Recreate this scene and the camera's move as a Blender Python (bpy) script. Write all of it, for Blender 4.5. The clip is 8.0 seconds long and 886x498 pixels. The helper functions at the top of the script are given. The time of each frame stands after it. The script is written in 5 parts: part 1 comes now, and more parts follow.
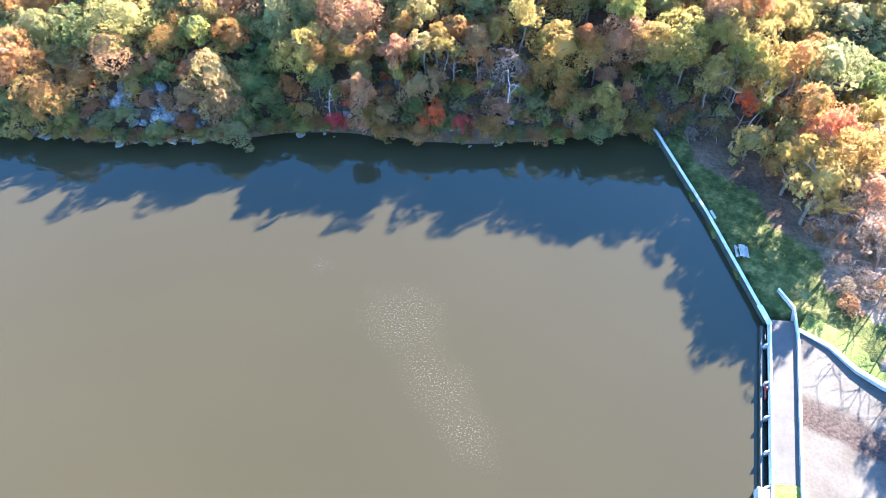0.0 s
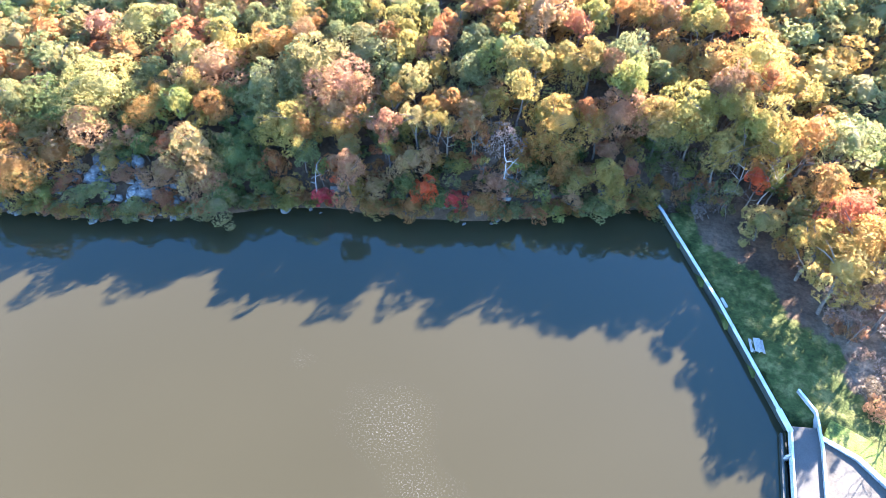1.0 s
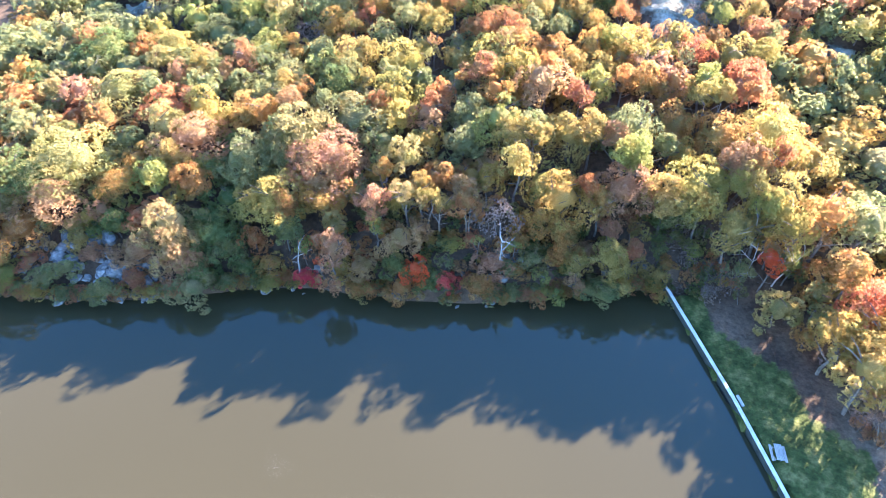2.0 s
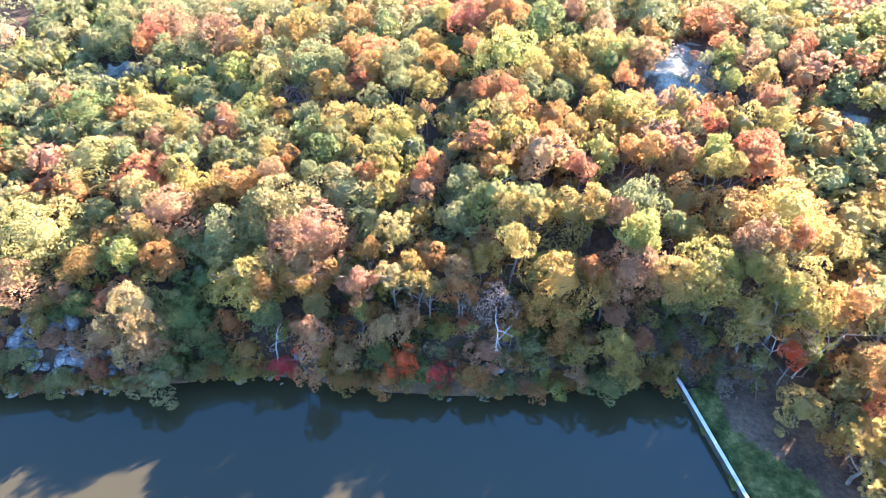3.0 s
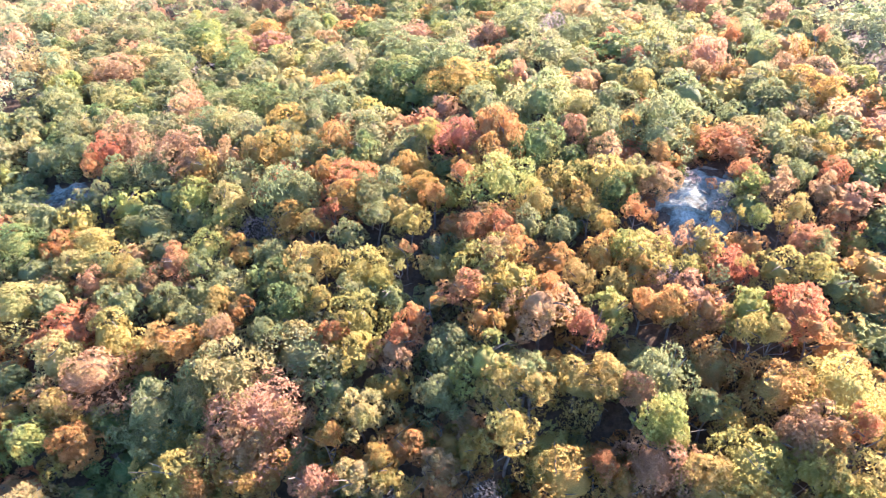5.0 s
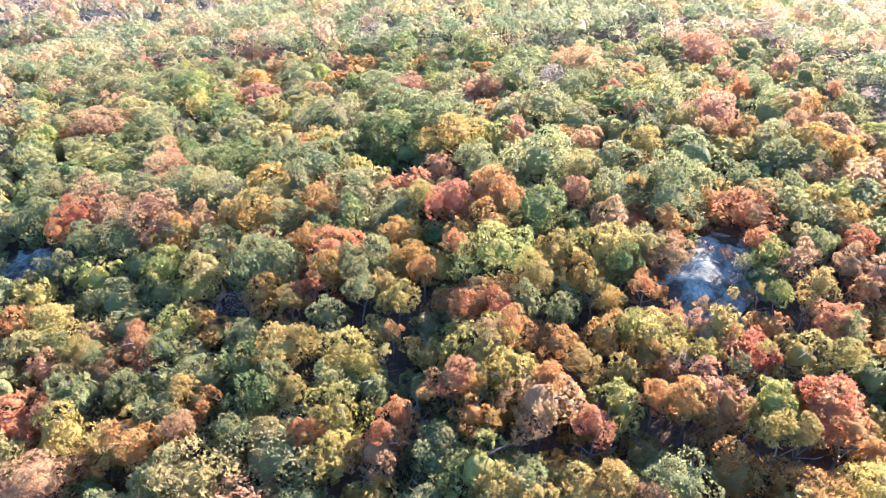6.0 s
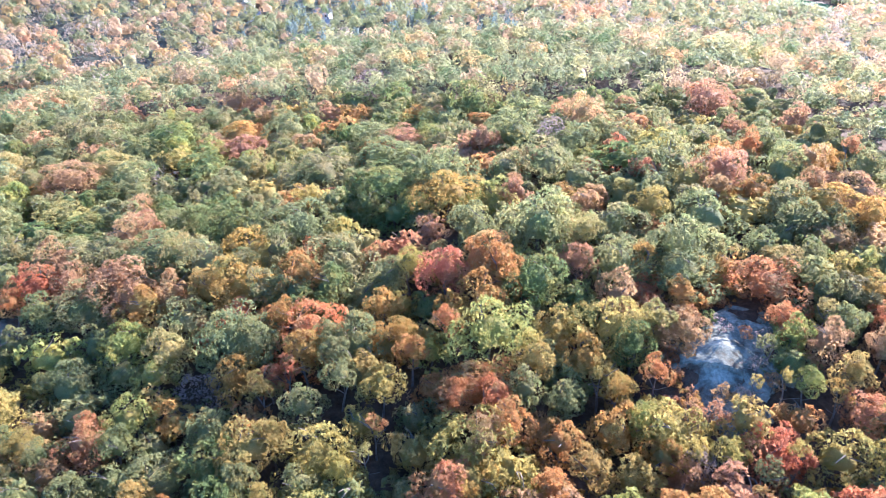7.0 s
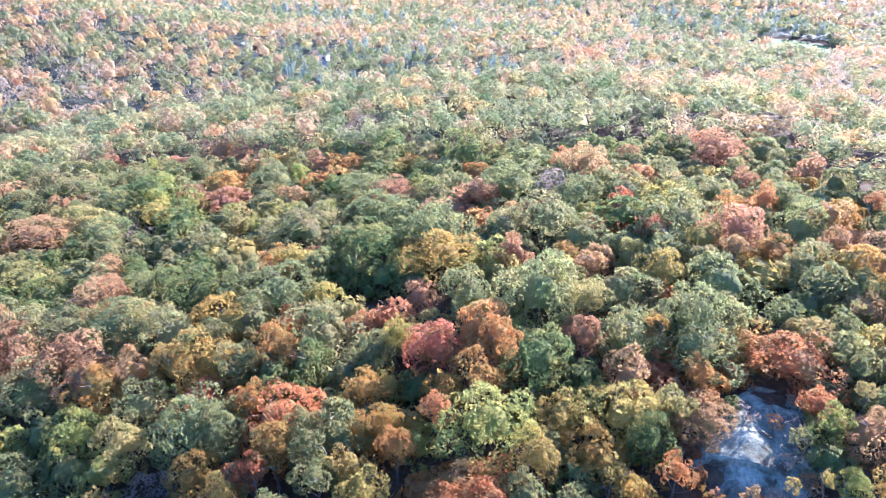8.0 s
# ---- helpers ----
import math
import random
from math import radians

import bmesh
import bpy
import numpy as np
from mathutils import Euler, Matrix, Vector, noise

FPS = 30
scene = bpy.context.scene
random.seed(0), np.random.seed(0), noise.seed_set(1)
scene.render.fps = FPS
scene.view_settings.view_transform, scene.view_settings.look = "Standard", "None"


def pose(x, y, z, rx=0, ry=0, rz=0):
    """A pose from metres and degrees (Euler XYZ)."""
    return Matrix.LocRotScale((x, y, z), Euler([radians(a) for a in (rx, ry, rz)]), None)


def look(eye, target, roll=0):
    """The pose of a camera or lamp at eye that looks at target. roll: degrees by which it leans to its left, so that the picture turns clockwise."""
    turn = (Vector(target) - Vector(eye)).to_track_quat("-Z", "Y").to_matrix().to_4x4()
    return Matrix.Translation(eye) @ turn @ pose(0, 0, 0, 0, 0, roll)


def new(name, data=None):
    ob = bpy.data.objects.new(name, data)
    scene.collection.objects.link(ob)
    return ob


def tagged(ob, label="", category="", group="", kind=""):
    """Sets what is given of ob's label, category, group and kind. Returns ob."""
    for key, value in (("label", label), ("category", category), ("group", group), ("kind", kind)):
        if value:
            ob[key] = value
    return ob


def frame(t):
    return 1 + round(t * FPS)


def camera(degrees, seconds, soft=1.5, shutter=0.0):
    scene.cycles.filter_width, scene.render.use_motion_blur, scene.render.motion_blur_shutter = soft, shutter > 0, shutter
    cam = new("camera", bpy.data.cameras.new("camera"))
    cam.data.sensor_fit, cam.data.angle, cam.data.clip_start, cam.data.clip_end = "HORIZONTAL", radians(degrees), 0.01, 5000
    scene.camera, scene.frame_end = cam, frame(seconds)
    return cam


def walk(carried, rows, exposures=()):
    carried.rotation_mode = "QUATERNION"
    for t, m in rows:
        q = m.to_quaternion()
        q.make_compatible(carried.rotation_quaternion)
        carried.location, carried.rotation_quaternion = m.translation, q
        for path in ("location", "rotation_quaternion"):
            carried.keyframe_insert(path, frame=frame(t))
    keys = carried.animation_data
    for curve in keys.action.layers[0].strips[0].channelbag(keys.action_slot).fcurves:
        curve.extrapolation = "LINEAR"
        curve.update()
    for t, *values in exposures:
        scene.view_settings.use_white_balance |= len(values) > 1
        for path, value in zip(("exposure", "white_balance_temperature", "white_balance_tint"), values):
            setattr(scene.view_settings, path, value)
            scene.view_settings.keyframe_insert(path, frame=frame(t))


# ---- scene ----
cam = camera(66.9, 8.0, 0.7)
METRES, EYE, TILT, LEAN, TURN = 80.0, 71.4, -49.15, 0.0, 0.0
ROWS = [
    (0.0, 0.0, 0.0, 0.0, 0.0, 0.0, 0.0),
    (0.5, 0.0056, 0.0397, 0.0457, -0.07, 1.54, -0.08),
    (1.0, 0.0121, 0.0795, 0.0913, -0.1, 3.07, -0.14),
    (1.5, 0.0195, 0.1196, 0.1374, -0.11, 4.57, -0.2),
    (3.0, 0.0407, 0.2415, 0.2755, -0.17, 9.23, -0.48),
    (3.5, 0.0476, 0.2819, 0.3227, -0.19, 10.74, -0.55),
    (4.0, 0.0547, 0.3221, 0.3698, -0.21, 12.25, -0.6),
    (4.5, 0.0615, 0.3625, 0.4165, -0.24, 13.74, -0.66),
    (6.0, 0.0846, 0.4834, 0.5585, -0.22, 18.3, -0.77),
    (6.5, 0.092, 0.5241, 0.6063, -0.24, 19.87, -0.82),
    (7.0, 0.0996, 0.5648, 0.655, -0.23, 21.41, -0.83),
    (7.5, 0.1068, 0.6062, 0.7037, -0.22, 22.92, -0.84),
    (8.0, 0.1138, 0.6486, 0.7525, -0.23, 24.46, -0.84),
]
walk(cam, [(t, pose(0, 0, EYE, TILT, LEAN, TURN) @ pose(METRES * x, METRES * y, METRES * z, 90 + pitch, roll, yaw)) for t, x, y, z, yaw, pitch, roll in ROWS],
     ((0.0, 2.98, 5950, 16), (1.5, 3.06, 6020, 19), (3.5, 2.90, 6200, 25), (4.5, 2.70, 6200, 27), (6.5, 2.14, 5550, 22), (8.0, 1.97, 5150, 23)))

# ---- light ----
SUN_AZ, SUN_EL = 42.0, 22.9          # degrees from +y towards +x, and above the horizon
world = bpy.data.worlds.new("sky")
scene.world = world
world.use_nodes = True
wn, wl = world.node_tree.nodes, world.node_tree.links
sky = wn.new("ShaderNodeTexSky")
sky.sky_type, sky.sun_disc = "NISHITA", False
sky.sun_elevation, sky.sun_rotation = radians(SUN_EL), radians(SUN_AZ)
sky.air_density, sky.dust_density, sky.ozone_density = 1.0, 0.25, 4.0
deep = wn.new("ShaderNodeHueSaturation")
deep.inputs["Saturation"].default_value = 1.12
wl.new(sky.outputs[0], deep.inputs["Color"])
wl.new(deep.outputs[0], wn["Background"].inputs[0])
wn["Background"].inputs[1].default_value = 0.158
sun = new("sun", bpy.data.lights.new("sun", "SUN"))
sun.data.energy, sun.data.angle, sun.data.color = 8.4, radians(0.7), (1.0, 0.90, 0.76)
az, el = radians(SUN_AZ), radians(SUN_EL)
sun.matrix_world = look((math.sin(az) * math.cos(el) * 300, math.cos(az) * math.cos(el) * 300, math.sin(el) * 300), (0, 0, 0))

# ---- materials ----


def material(name):
    m = bpy.data.materials.new(name)
    m.use_nodes = True
    n = m.node_tree.nodes
    return m, n, m.node_tree.links, n["Principled BSDF"]


def noise_node(n, l, coord, scale, detail=4.0, rough=0.55):
    t = n.new("ShaderNodeTexNoise")
    t.inputs["Scale"].default_value, t.inputs["Detail"].default_value, t.inputs["Roughness"].default_value = scale, detail, rough
    if coord is not None:
        l.new(coord, t.inputs["Vector"])
    return t


def ramp_node(n, l, fac, stops):
    r = n.new("ShaderNodeValToRGB")
    while len(r.color_ramp.elements) < len(stops):
        r.color_ramp.elements.new(0.5)
    for e, (p, c) in zip(r.color_ramp.elements, stops):
        e.position, e.color = p, (*c, 1)
    l.new(fac, r.inputs[0])
    return r


def mix_node(n, l, fac, a, b, mode="MIX"):
    m = n.new("ShaderNodeMix")
    m.data_type, m.blend_type = "RGBA", mode
    for sock, v in ((m.inputs[0], fac), (m.inputs[6], a), (m.inputs[7], b)):
        if isinstance(v, bpy.types.NodeSocket):
            l.new(v, sock)
        elif isinstance(v, tuple):
            sock.default_value = (*v, 1)
        else:
            sock.default_value = v
    return m.outputs[2]


def bump_node(n, l, height, strength, distance):
    b = n.new("ShaderNodeBump")
    b.inputs["Strength"].default_value, b.inputs["Distance"].default_value = strength, distance
    l.new(height, b.inputs["Height"])
    return b.outputs[0]


def rough_material(name, stops, scale, fine, bump=0.3, distance=0.05, roughness=0.9, grains=(0.55, 1.25)):
    """A matt surface: colours by a large noise, grain by a fine one, with relief."""
    m, n, l, p = material(name)
    co = n.new("ShaderNodeTexCoord").outputs["Object"]
    big, small = noise_node(n, l, co, scale, 6.0, 0.6), noise_node(n, l, co, fine, 5.0, 0.65)
    base = ramp_node(n, l, big.outputs[0], stops).outputs[0]
    grain = ramp_node(n, l, small.outputs[0], [(0.3, (grains[0],) * 3), (0.7, (grains[1],) * 3)]).outputs[0]
    l.new(mix_node(n, l, 1.0, base, grain, "MULTIPLY"), p.inputs["Base Color"])
    l.new(bump_node(n, l, small.outputs[0], bump, distance), p.inputs["Normal"])
    p.inputs["Roughness"].default_value = roughness
    p.inputs["Specular IOR Level"].default_value = 0.5 if roughness < 0.7 else 0.12
    return m


def leaf_material(name, main, other, share, scale=1.6, spread=(0.88, 1.14), gaps=False):
    """Foliage: two leaf colours by boughs, each leaf and each tree a little different, and light let through; with gaps, a spray of leaves."""
    m, n, l, p = material(name)
    co = n.new("ShaderNodeTexCoord").outputs["Object"]
    geo, info = n.new("ShaderNodeNewGeometry"), n.new("ShaderNodeObjectInfo")
    shift = n.new("ShaderNodeVectorMath")
    shift.operation = "SCALE"
    comb = n.new("ShaderNodeCombineXYZ")
    for i in range(3):
        l.new(info.outputs["Random"], comb.inputs[i])
    l.new(comb.outputs[0], shift.inputs[0])
    shift.inputs[3].default_value = 40.0
    add = n.new("ShaderNodeVectorMath")
    l.new(co, add.inputs[0])
    l.new(shift.outputs[0], add.inputs[1])
    boughs = noise_node(n, l, add.outputs[0], scale, 2.0)
    blend = ramp_node(n, l, boughs.outputs[0], [(share - 0.09, (0, 0, 0)), (share + 0.09, (1, 1, 1))]).outputs[0]
    colour = mix_node(n, l, blend, main, other)
    hsv = n.new("ShaderNodeHueSaturation")
    l.new(colour, hsv.inputs["Color"])
    # joined woods are less saturated: distance haze put into the leaf colour
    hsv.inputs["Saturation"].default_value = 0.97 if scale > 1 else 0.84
    made = []
    fine = noise_node(n, l, co, 42.0 if scale > 1 else 3.2, 2.0, 0.6)
    for src, low, high, lo, hi in ((geo.outputs["Random Per Island"], 0, 1, *spread), (info.outputs["Random"], 0, 1, 0.485, 0.515), (fine.outputs[0], 0.32, 0.68, 0.80, 1.28)):
        r = n.new("ShaderNodeMapRange")
        l.new(src, r.inputs[0])
        r.inputs[1].default_value, r.inputs[2].default_value = low, high
        r.inputs[3].default_value, r.inputs[4].default_value = lo, hi
        made.append(r.outputs[0])
    value = n.new("ShaderNodeMath")
    value.operation = "MULTIPLY"
    l.new(made[0], value.inputs[0])
    l.new(made[2], value.inputs[1])
    l.new(value.outputs[0], hsv.inputs["Value"])
    l.new(made[1], hsv.inputs["Hue"])
    l.new(hsv.outputs[0], p.inputs["Base Color"])
    p.inputs["Roughness"].default_value = 0.6
    p.inputs["Specular IOR Level"].default_value = 0.08
    tr, mx = n.new("ShaderNodeBsdfTranslucent"), n.new("ShaderNodeMixShader")
    l.new(hsv.outputs[0], tr.inputs[0])
    if scale < 1:
        clump = noise_node(n, l, co, 0.55, 4.0, 0.65)
        dent = bump_node(n, l, clump.outputs[0], 1.0, 0.25)
    else:
        dent = bump_node(n, l, fine.outputs[0], 1.0, 0.22)
    l.new(dent, p.inputs["Normal"])
    l.new(dent, tr.inputs["Normal"])
    mx.inputs[0].default_value = 0.55
    l.new(p.outputs[0], mx.inputs[1])
    l.new(tr.outputs[0], mx.inputs[2])
    last = mx.outputs[0]
    if gaps:
        holes = noise_node(n, l, co, 33.0 if scale > 1 else 4.0, 2.0, 0.6)
        edge = ramp_node(n, l, holes.outputs[0], [(0.45, (0, 0, 0)), (0.47, (1, 1, 1))])
        clear, cut = n.new("ShaderNodeBsdfTransparent"), n.new("ShaderNodeMixShader")
        l.new(edge.outputs[0], cut.inputs[0])
        l.new(clear.outputs[0], cut.inputs[1])
        l.new(last, cut.inputs[2])
        last = cut.outputs[0]
    l.new(last, n["Material Output"].inputs[0])
    return m


LEAF_COLOURS = {
    "g": ("leaf_green", (0.172, 0.212, 0.072), (0.31, 0.265, 0.08), 0.58),
    "b": ("leaf_grey_green", (0.242, 0.252, 0.105), (0.38, 0.305, 0.105), 0.60),
    "o": ("leaf_olive", (0.34, 0.295, 0.125), (0.22, 0.25, 0.095), 0.55),
    "y": ("leaf_gold", (0.46, 0.335, 0.095), (0.36, 0.31, 0.095), 0.57),
    "l": ("leaf_lime", (0.325, 0.335, 0.095), (0.46, 0.37, 0.10), 0.57),
    "a": ("leaf_amber", (0.50, 0.27, 0.075), (0.37, 0.28, 0.085), 0.56),
    "r": ("leaf_rust", (0.54, 0.215, 0.08), (0.46, 0.29, 0.12), 0.57),
    "p": ("leaf_peach", (0.48, 0.27, 0.135), (0.43, 0.275, 0.115), 0.59),
    "d": ("leaf_red", (0.80, 0.085, 0.045), (0.70, 0.19, 0.07), 0.62),
    "m": ("leaf_crimson", (0.72, 0.085, 0.105), (0.62, 0.17, 0.10), 0.62),
    "c": ("leaf_cream", (0.43, 0.335, 0.125), (0.33, 0.295, 0.10), 0.56),
    "h": ("leaf_bare_twig", (0.36, 0.27, 0.20), (0.40, 0.27, 0.17), 0.58),
    "n": ("leaf_conifer", (0.15, 0.20, 0.175), (0.20, 0.24, 0.19), 0.60),
    "q": ("leaf_dusky_red", (0.50, 0.215, 0.100), (0.48, 0.27, 0.11), 0.56),
    "k": ("leaf_withered", (0.34, 0.26, 0.225), (0.40, 0.30, 0.225), 0.60),
}
LEAF = {k: leaf_material(*v, gaps=True) for k, v in LEAF_COLOURS.items()}
INNER = {k: leaf_material(v[0] + "_inner", *v[1:]) for k, v in LEAF_COLOURS.items()}
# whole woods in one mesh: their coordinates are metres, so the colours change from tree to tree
# greyer than the single trees, with haze put into the colour
HAZED_WOOD_LEAF = {k: leaf_material(v[0] + "_wood", *v[1:], 0.14, (0.8, 0.98), True) for k, v in LEAF_COLOURS.items()}
BARK = rough_material("bark", [(0.3, (0.13, 0.105, 0.085)), (0.7, (0.24, 0.205, 0.175))], 1.5, 12.0)
PALE_BARK = rough_material("pale_bark", [(0.3, (0.38, 0.35, 0.32)), (0.7, (0.58, 0.54, 0.50))], 1.2, 9.0)
GRASS = rough_material("grass", [(0.32, (0.06, 0.085, 0.025)), (0.5, (0.12, 0.16, 0.035)), (0.68, (0.22, 0.21, 0.07))], 0.35, 4.0, 0.7, 0.15)


def ground_material():
    """Leaf litter that gives way to rough grass where the ground says so, along a ragged edge."""
    m, n, l, p = material("forest_ground")
    co = n.new("ShaderNodeTexCoord").outputs["Object"]
    lit, fine = noise_node(n, l, co, 0.16, 6.0, 0.6), noise_node(n, l, co, 1.6, 6.0, 0.7)
    litter = ramp_node(n, l, lit.outputs[0], [(0.32, (0.055, 0.036, 0.024)), (0.5, (0.098, 0.064, 0.042)), (0.68, (0.165, 0.11, 0.072))]).outputs[0]
    tuft = noise_node(n, l, co, 0.45, 6.0, 0.65)
    grass = ramp_node(n, l, tuft.outputs[0], [(0.32, (0.030, 0.043, 0.013)), (0.5, (0.072, 0.086, 0.024)), (0.68, (0.19, 0.17, 0.06))]).outputs[0]
    att = n.new("ShaderNodeAttribute")
    att.attribute_name = "grass"
    edge = n.new("ShaderNodeMath")
    edge.operation = "MULTIPLY_ADD"
    l.new(fine.outputs[0], edge.inputs[0])
    edge.inputs[1].default_value = 1.6
    l.new(att.outputs["Fac"], edge.inputs[2])
    part_of = ramp_node(n, l, edge.outputs[0], [(0.0, (0, 0, 0)), (1.0, (1, 1, 1))])
    part_of.color_ramp.elements[0].position, part_of.color_ramp.elements[1].position = 0.55, 0.75
    scaled = n.new("ShaderNodeMath")
    scaled.operation = "MULTIPLY"
    l.new(edge.outputs[0], scaled.inputs[0])
    scaled.inputs[1].default_value = 0.5
    l.new(scaled.outputs[0], part_of.inputs[0])
    grain = ramp_node(n, l, fine.outputs[0], [(0.3, (0.55, 0.55, 0.55)), (0.7, (1.3, 1.3, 1.3))]).outputs[0]
    # straw colour for the dry bank and for sunlight painted on the clearing
    dry_sunlit = n.new("ShaderNodeAttribute")
    dry_sunlit.attribute_name = "dry_sunlit"
    straw = ramp_node(n, l, tuft.outputs[0], [(0.32, (0.12, 0.09, 0.06)), (0.5, (0.22, 0.165, 0.115)), (0.68, (0.33, 0.255, 0.185))]).outputs[0]
    bank = mix_node(n, l, dry_sunlit.outputs["Fac"], litter, straw)
    l.new(mix_node(n, l, 1.0, mix_node(n, l, part_of.outputs[0], bank, grass), grain, "MULTIPLY"), p.inputs["Base Color"])
    l.new(bump_node(n, l, fine.outputs[0], 0.8, 0.3), p.inputs["Normal"])
    p.inputs["Roughness"].default_value, p.inputs["Specular IOR Level"].default_value = 0.95, 0.1
    return m


MEADOW = rough_material("meadow_grass", [(0.32, (0.04, 0.09, 0.02)), (0.68, (0.08, 0.15, 0.035))], 0.05, 1.0, 0.3, 0.1)
GROUND = ground_material()
CONCRETE = rough_material("concrete", [(0.28, (0.27, 0.26, 0.245)), (0.5, (0.42, 0.41, 0.39)), (0.75, (0.54, 0.53, 0.505))], 0.5, 6.0, 0.2, 0.03, 0.85, (0.75, 1.15))
PALE_CONCRETE = rough_material("pale_concrete", [(0.28, (0.52, 0.51, 0.49)), (0.5, (0.64, 0.63, 0.61)), (0.75, (0.74, 0.73, 0.71))], 0.6, 6.0, 0.2, 0.03, 0.85, (0.8, 1.12))
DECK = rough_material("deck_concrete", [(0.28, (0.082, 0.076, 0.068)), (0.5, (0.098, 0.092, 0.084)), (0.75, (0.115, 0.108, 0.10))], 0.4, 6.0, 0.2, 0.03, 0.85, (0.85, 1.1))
DARK_CONCRETE = rough_material("dark_concrete", [(0.3, (0.03, 0.036, 0.032)), (0.7, (0.08, 0.09, 0.078))], 0.9, 6.0, 0.2, 0.03, 0.5)


def apron_material():
    """Pale concrete with a band of brown silt washed across it and darker patches."""
    m, n, l, p = material("apron_concrete")
    co = n.new("ShaderNodeTexCoord").outputs["Object"]
    big, small = noise_node(n, l, co, 0.16, 5.0, 0.6), noise_node(n, l, co, 3.0, 5.0, 0.65)
    base = ramp_node(n, l, big.outputs[0], [(0.33, (0.068, 0.055, 0.044)), (0.45, (0.094, 0.083, 0.070)), (0.6, (0.112, 0.102, 0.088))]).outputs[0]
    turned = n.new("ShaderNodeMapping")
    turned.vector_type = "TEXTURE"
    turned.inputs["Location"].default_value, turned.inputs["Rotation"].default_value = (47.0, 33.6, 0), (0, 0, radians(-29))
    l.new(co, turned.inputs[0])
    split = n.new("ShaderNodeSeparateXYZ")
    l.new(turned.outputs[0], split.inputs[0])
    ragged = noise_node(n, l, co, 0.5, 6.0, 0.65)
    across = n.new("ShaderNodeMath")
    across.operation = "MULTIPLY_ADD"
    l.new(ragged.outputs[0], across.inputs[0])
    across.inputs[1].default_value = 2.6
    l.new(split.outputs[1], across.inputs[2])
    shift = n.new("ShaderNodeMapRange")
    l.new(across.outputs[0], shift.inputs[0])
    shift.inputs[1].default_value, shift.inputs[2].default_value = -2.6, 5.2
    band = ramp_node(n, l, shift.outputs[0], [(0.16, (0, 0, 0)), (0.26, (1, 1, 1)), (0.62, (0.85, 0.85, 0.85)), (0.80, (0, 0, 0))]).outputs[0]
    silt = ramp_node(n, l, small.outputs[0], [(0.35, (0.03, 0.02, 0.017)), (0.65, (0.07, 0.05, 0.043))]).outputs[0]
    grain = ramp_node(n, l, small.outputs[0], [(0.3, (0.8, 0.8, 0.8)), (0.7, (1.12, 1.12, 1.12))]).outputs[0]
    l.new(mix_node(n, l, 1.0, mix_node(n, l, band, base, silt), grain, "MULTIPLY"), p.inputs["Base Color"])
    l.new(bump_node(n, l, small.outputs[0], 0.3, 0.05), p.inputs["Normal"])
    p.inputs["Roughness"].default_value, p.inputs["Specular IOR Level"].default_value = 0.9, 0.12
    return m


APRON = apron_material()
ROCK = rough_material("granite", [(0.3, (0.09, 0.086, 0.082)), (0.48, (0.21, 0.205, 0.195)), (0.7, (0.36, 0.35, 0.335))], 0.6, 3.2, 0.6, 0.15)
PALE_ROCK = rough_material("pale_granite", [(0.36, (0.10, 0.080, 0.058)), (0.43, (0.158, 0.164, 0.130)), (0.52, (0.255, 0.255, 0.200)), (0.68, (0.38, 0.37, 0.295))], 0.35, 2.2, 0.6, 0.15)
TIMBER = rough_material("weathered_timber", [(0.3, (0.34, 0.32, 0.29)), (0.7, (0.50, 0.47, 0.43))], 2.0, 14.0, 0.3, 0.01)
STEEL = rough_material("painted_red_steel", [(0.3, (0.30, 0.05, 0.04)), (0.7, (0.42, 0.09, 0.07))], 2.0, 12.0, 0.2, 0.01, 0.6)
SIDING = rough_material("pale_siding", [(0.3, (0.70, 0.69, 0.66)), (0.7, (0.82, 0.81, 0.78))], 0.4, 4.0, 0.1, 0.02)
SHINGLE = rough_material("grey_shingle", [(0.3, (0.24, 0.23, 0.22)), (0.7, (0.36, 0.35, 0.33))], 0.5, 4.0, 0.3, 0.03)
GLASS = rough_material("dark_glass", [(0.3, (0.03, 0.035, 0.04)), (0.7, (0.05, 0.055, 0.06))], 0.5, 4.0, 0.0, 0.01, 0.1)


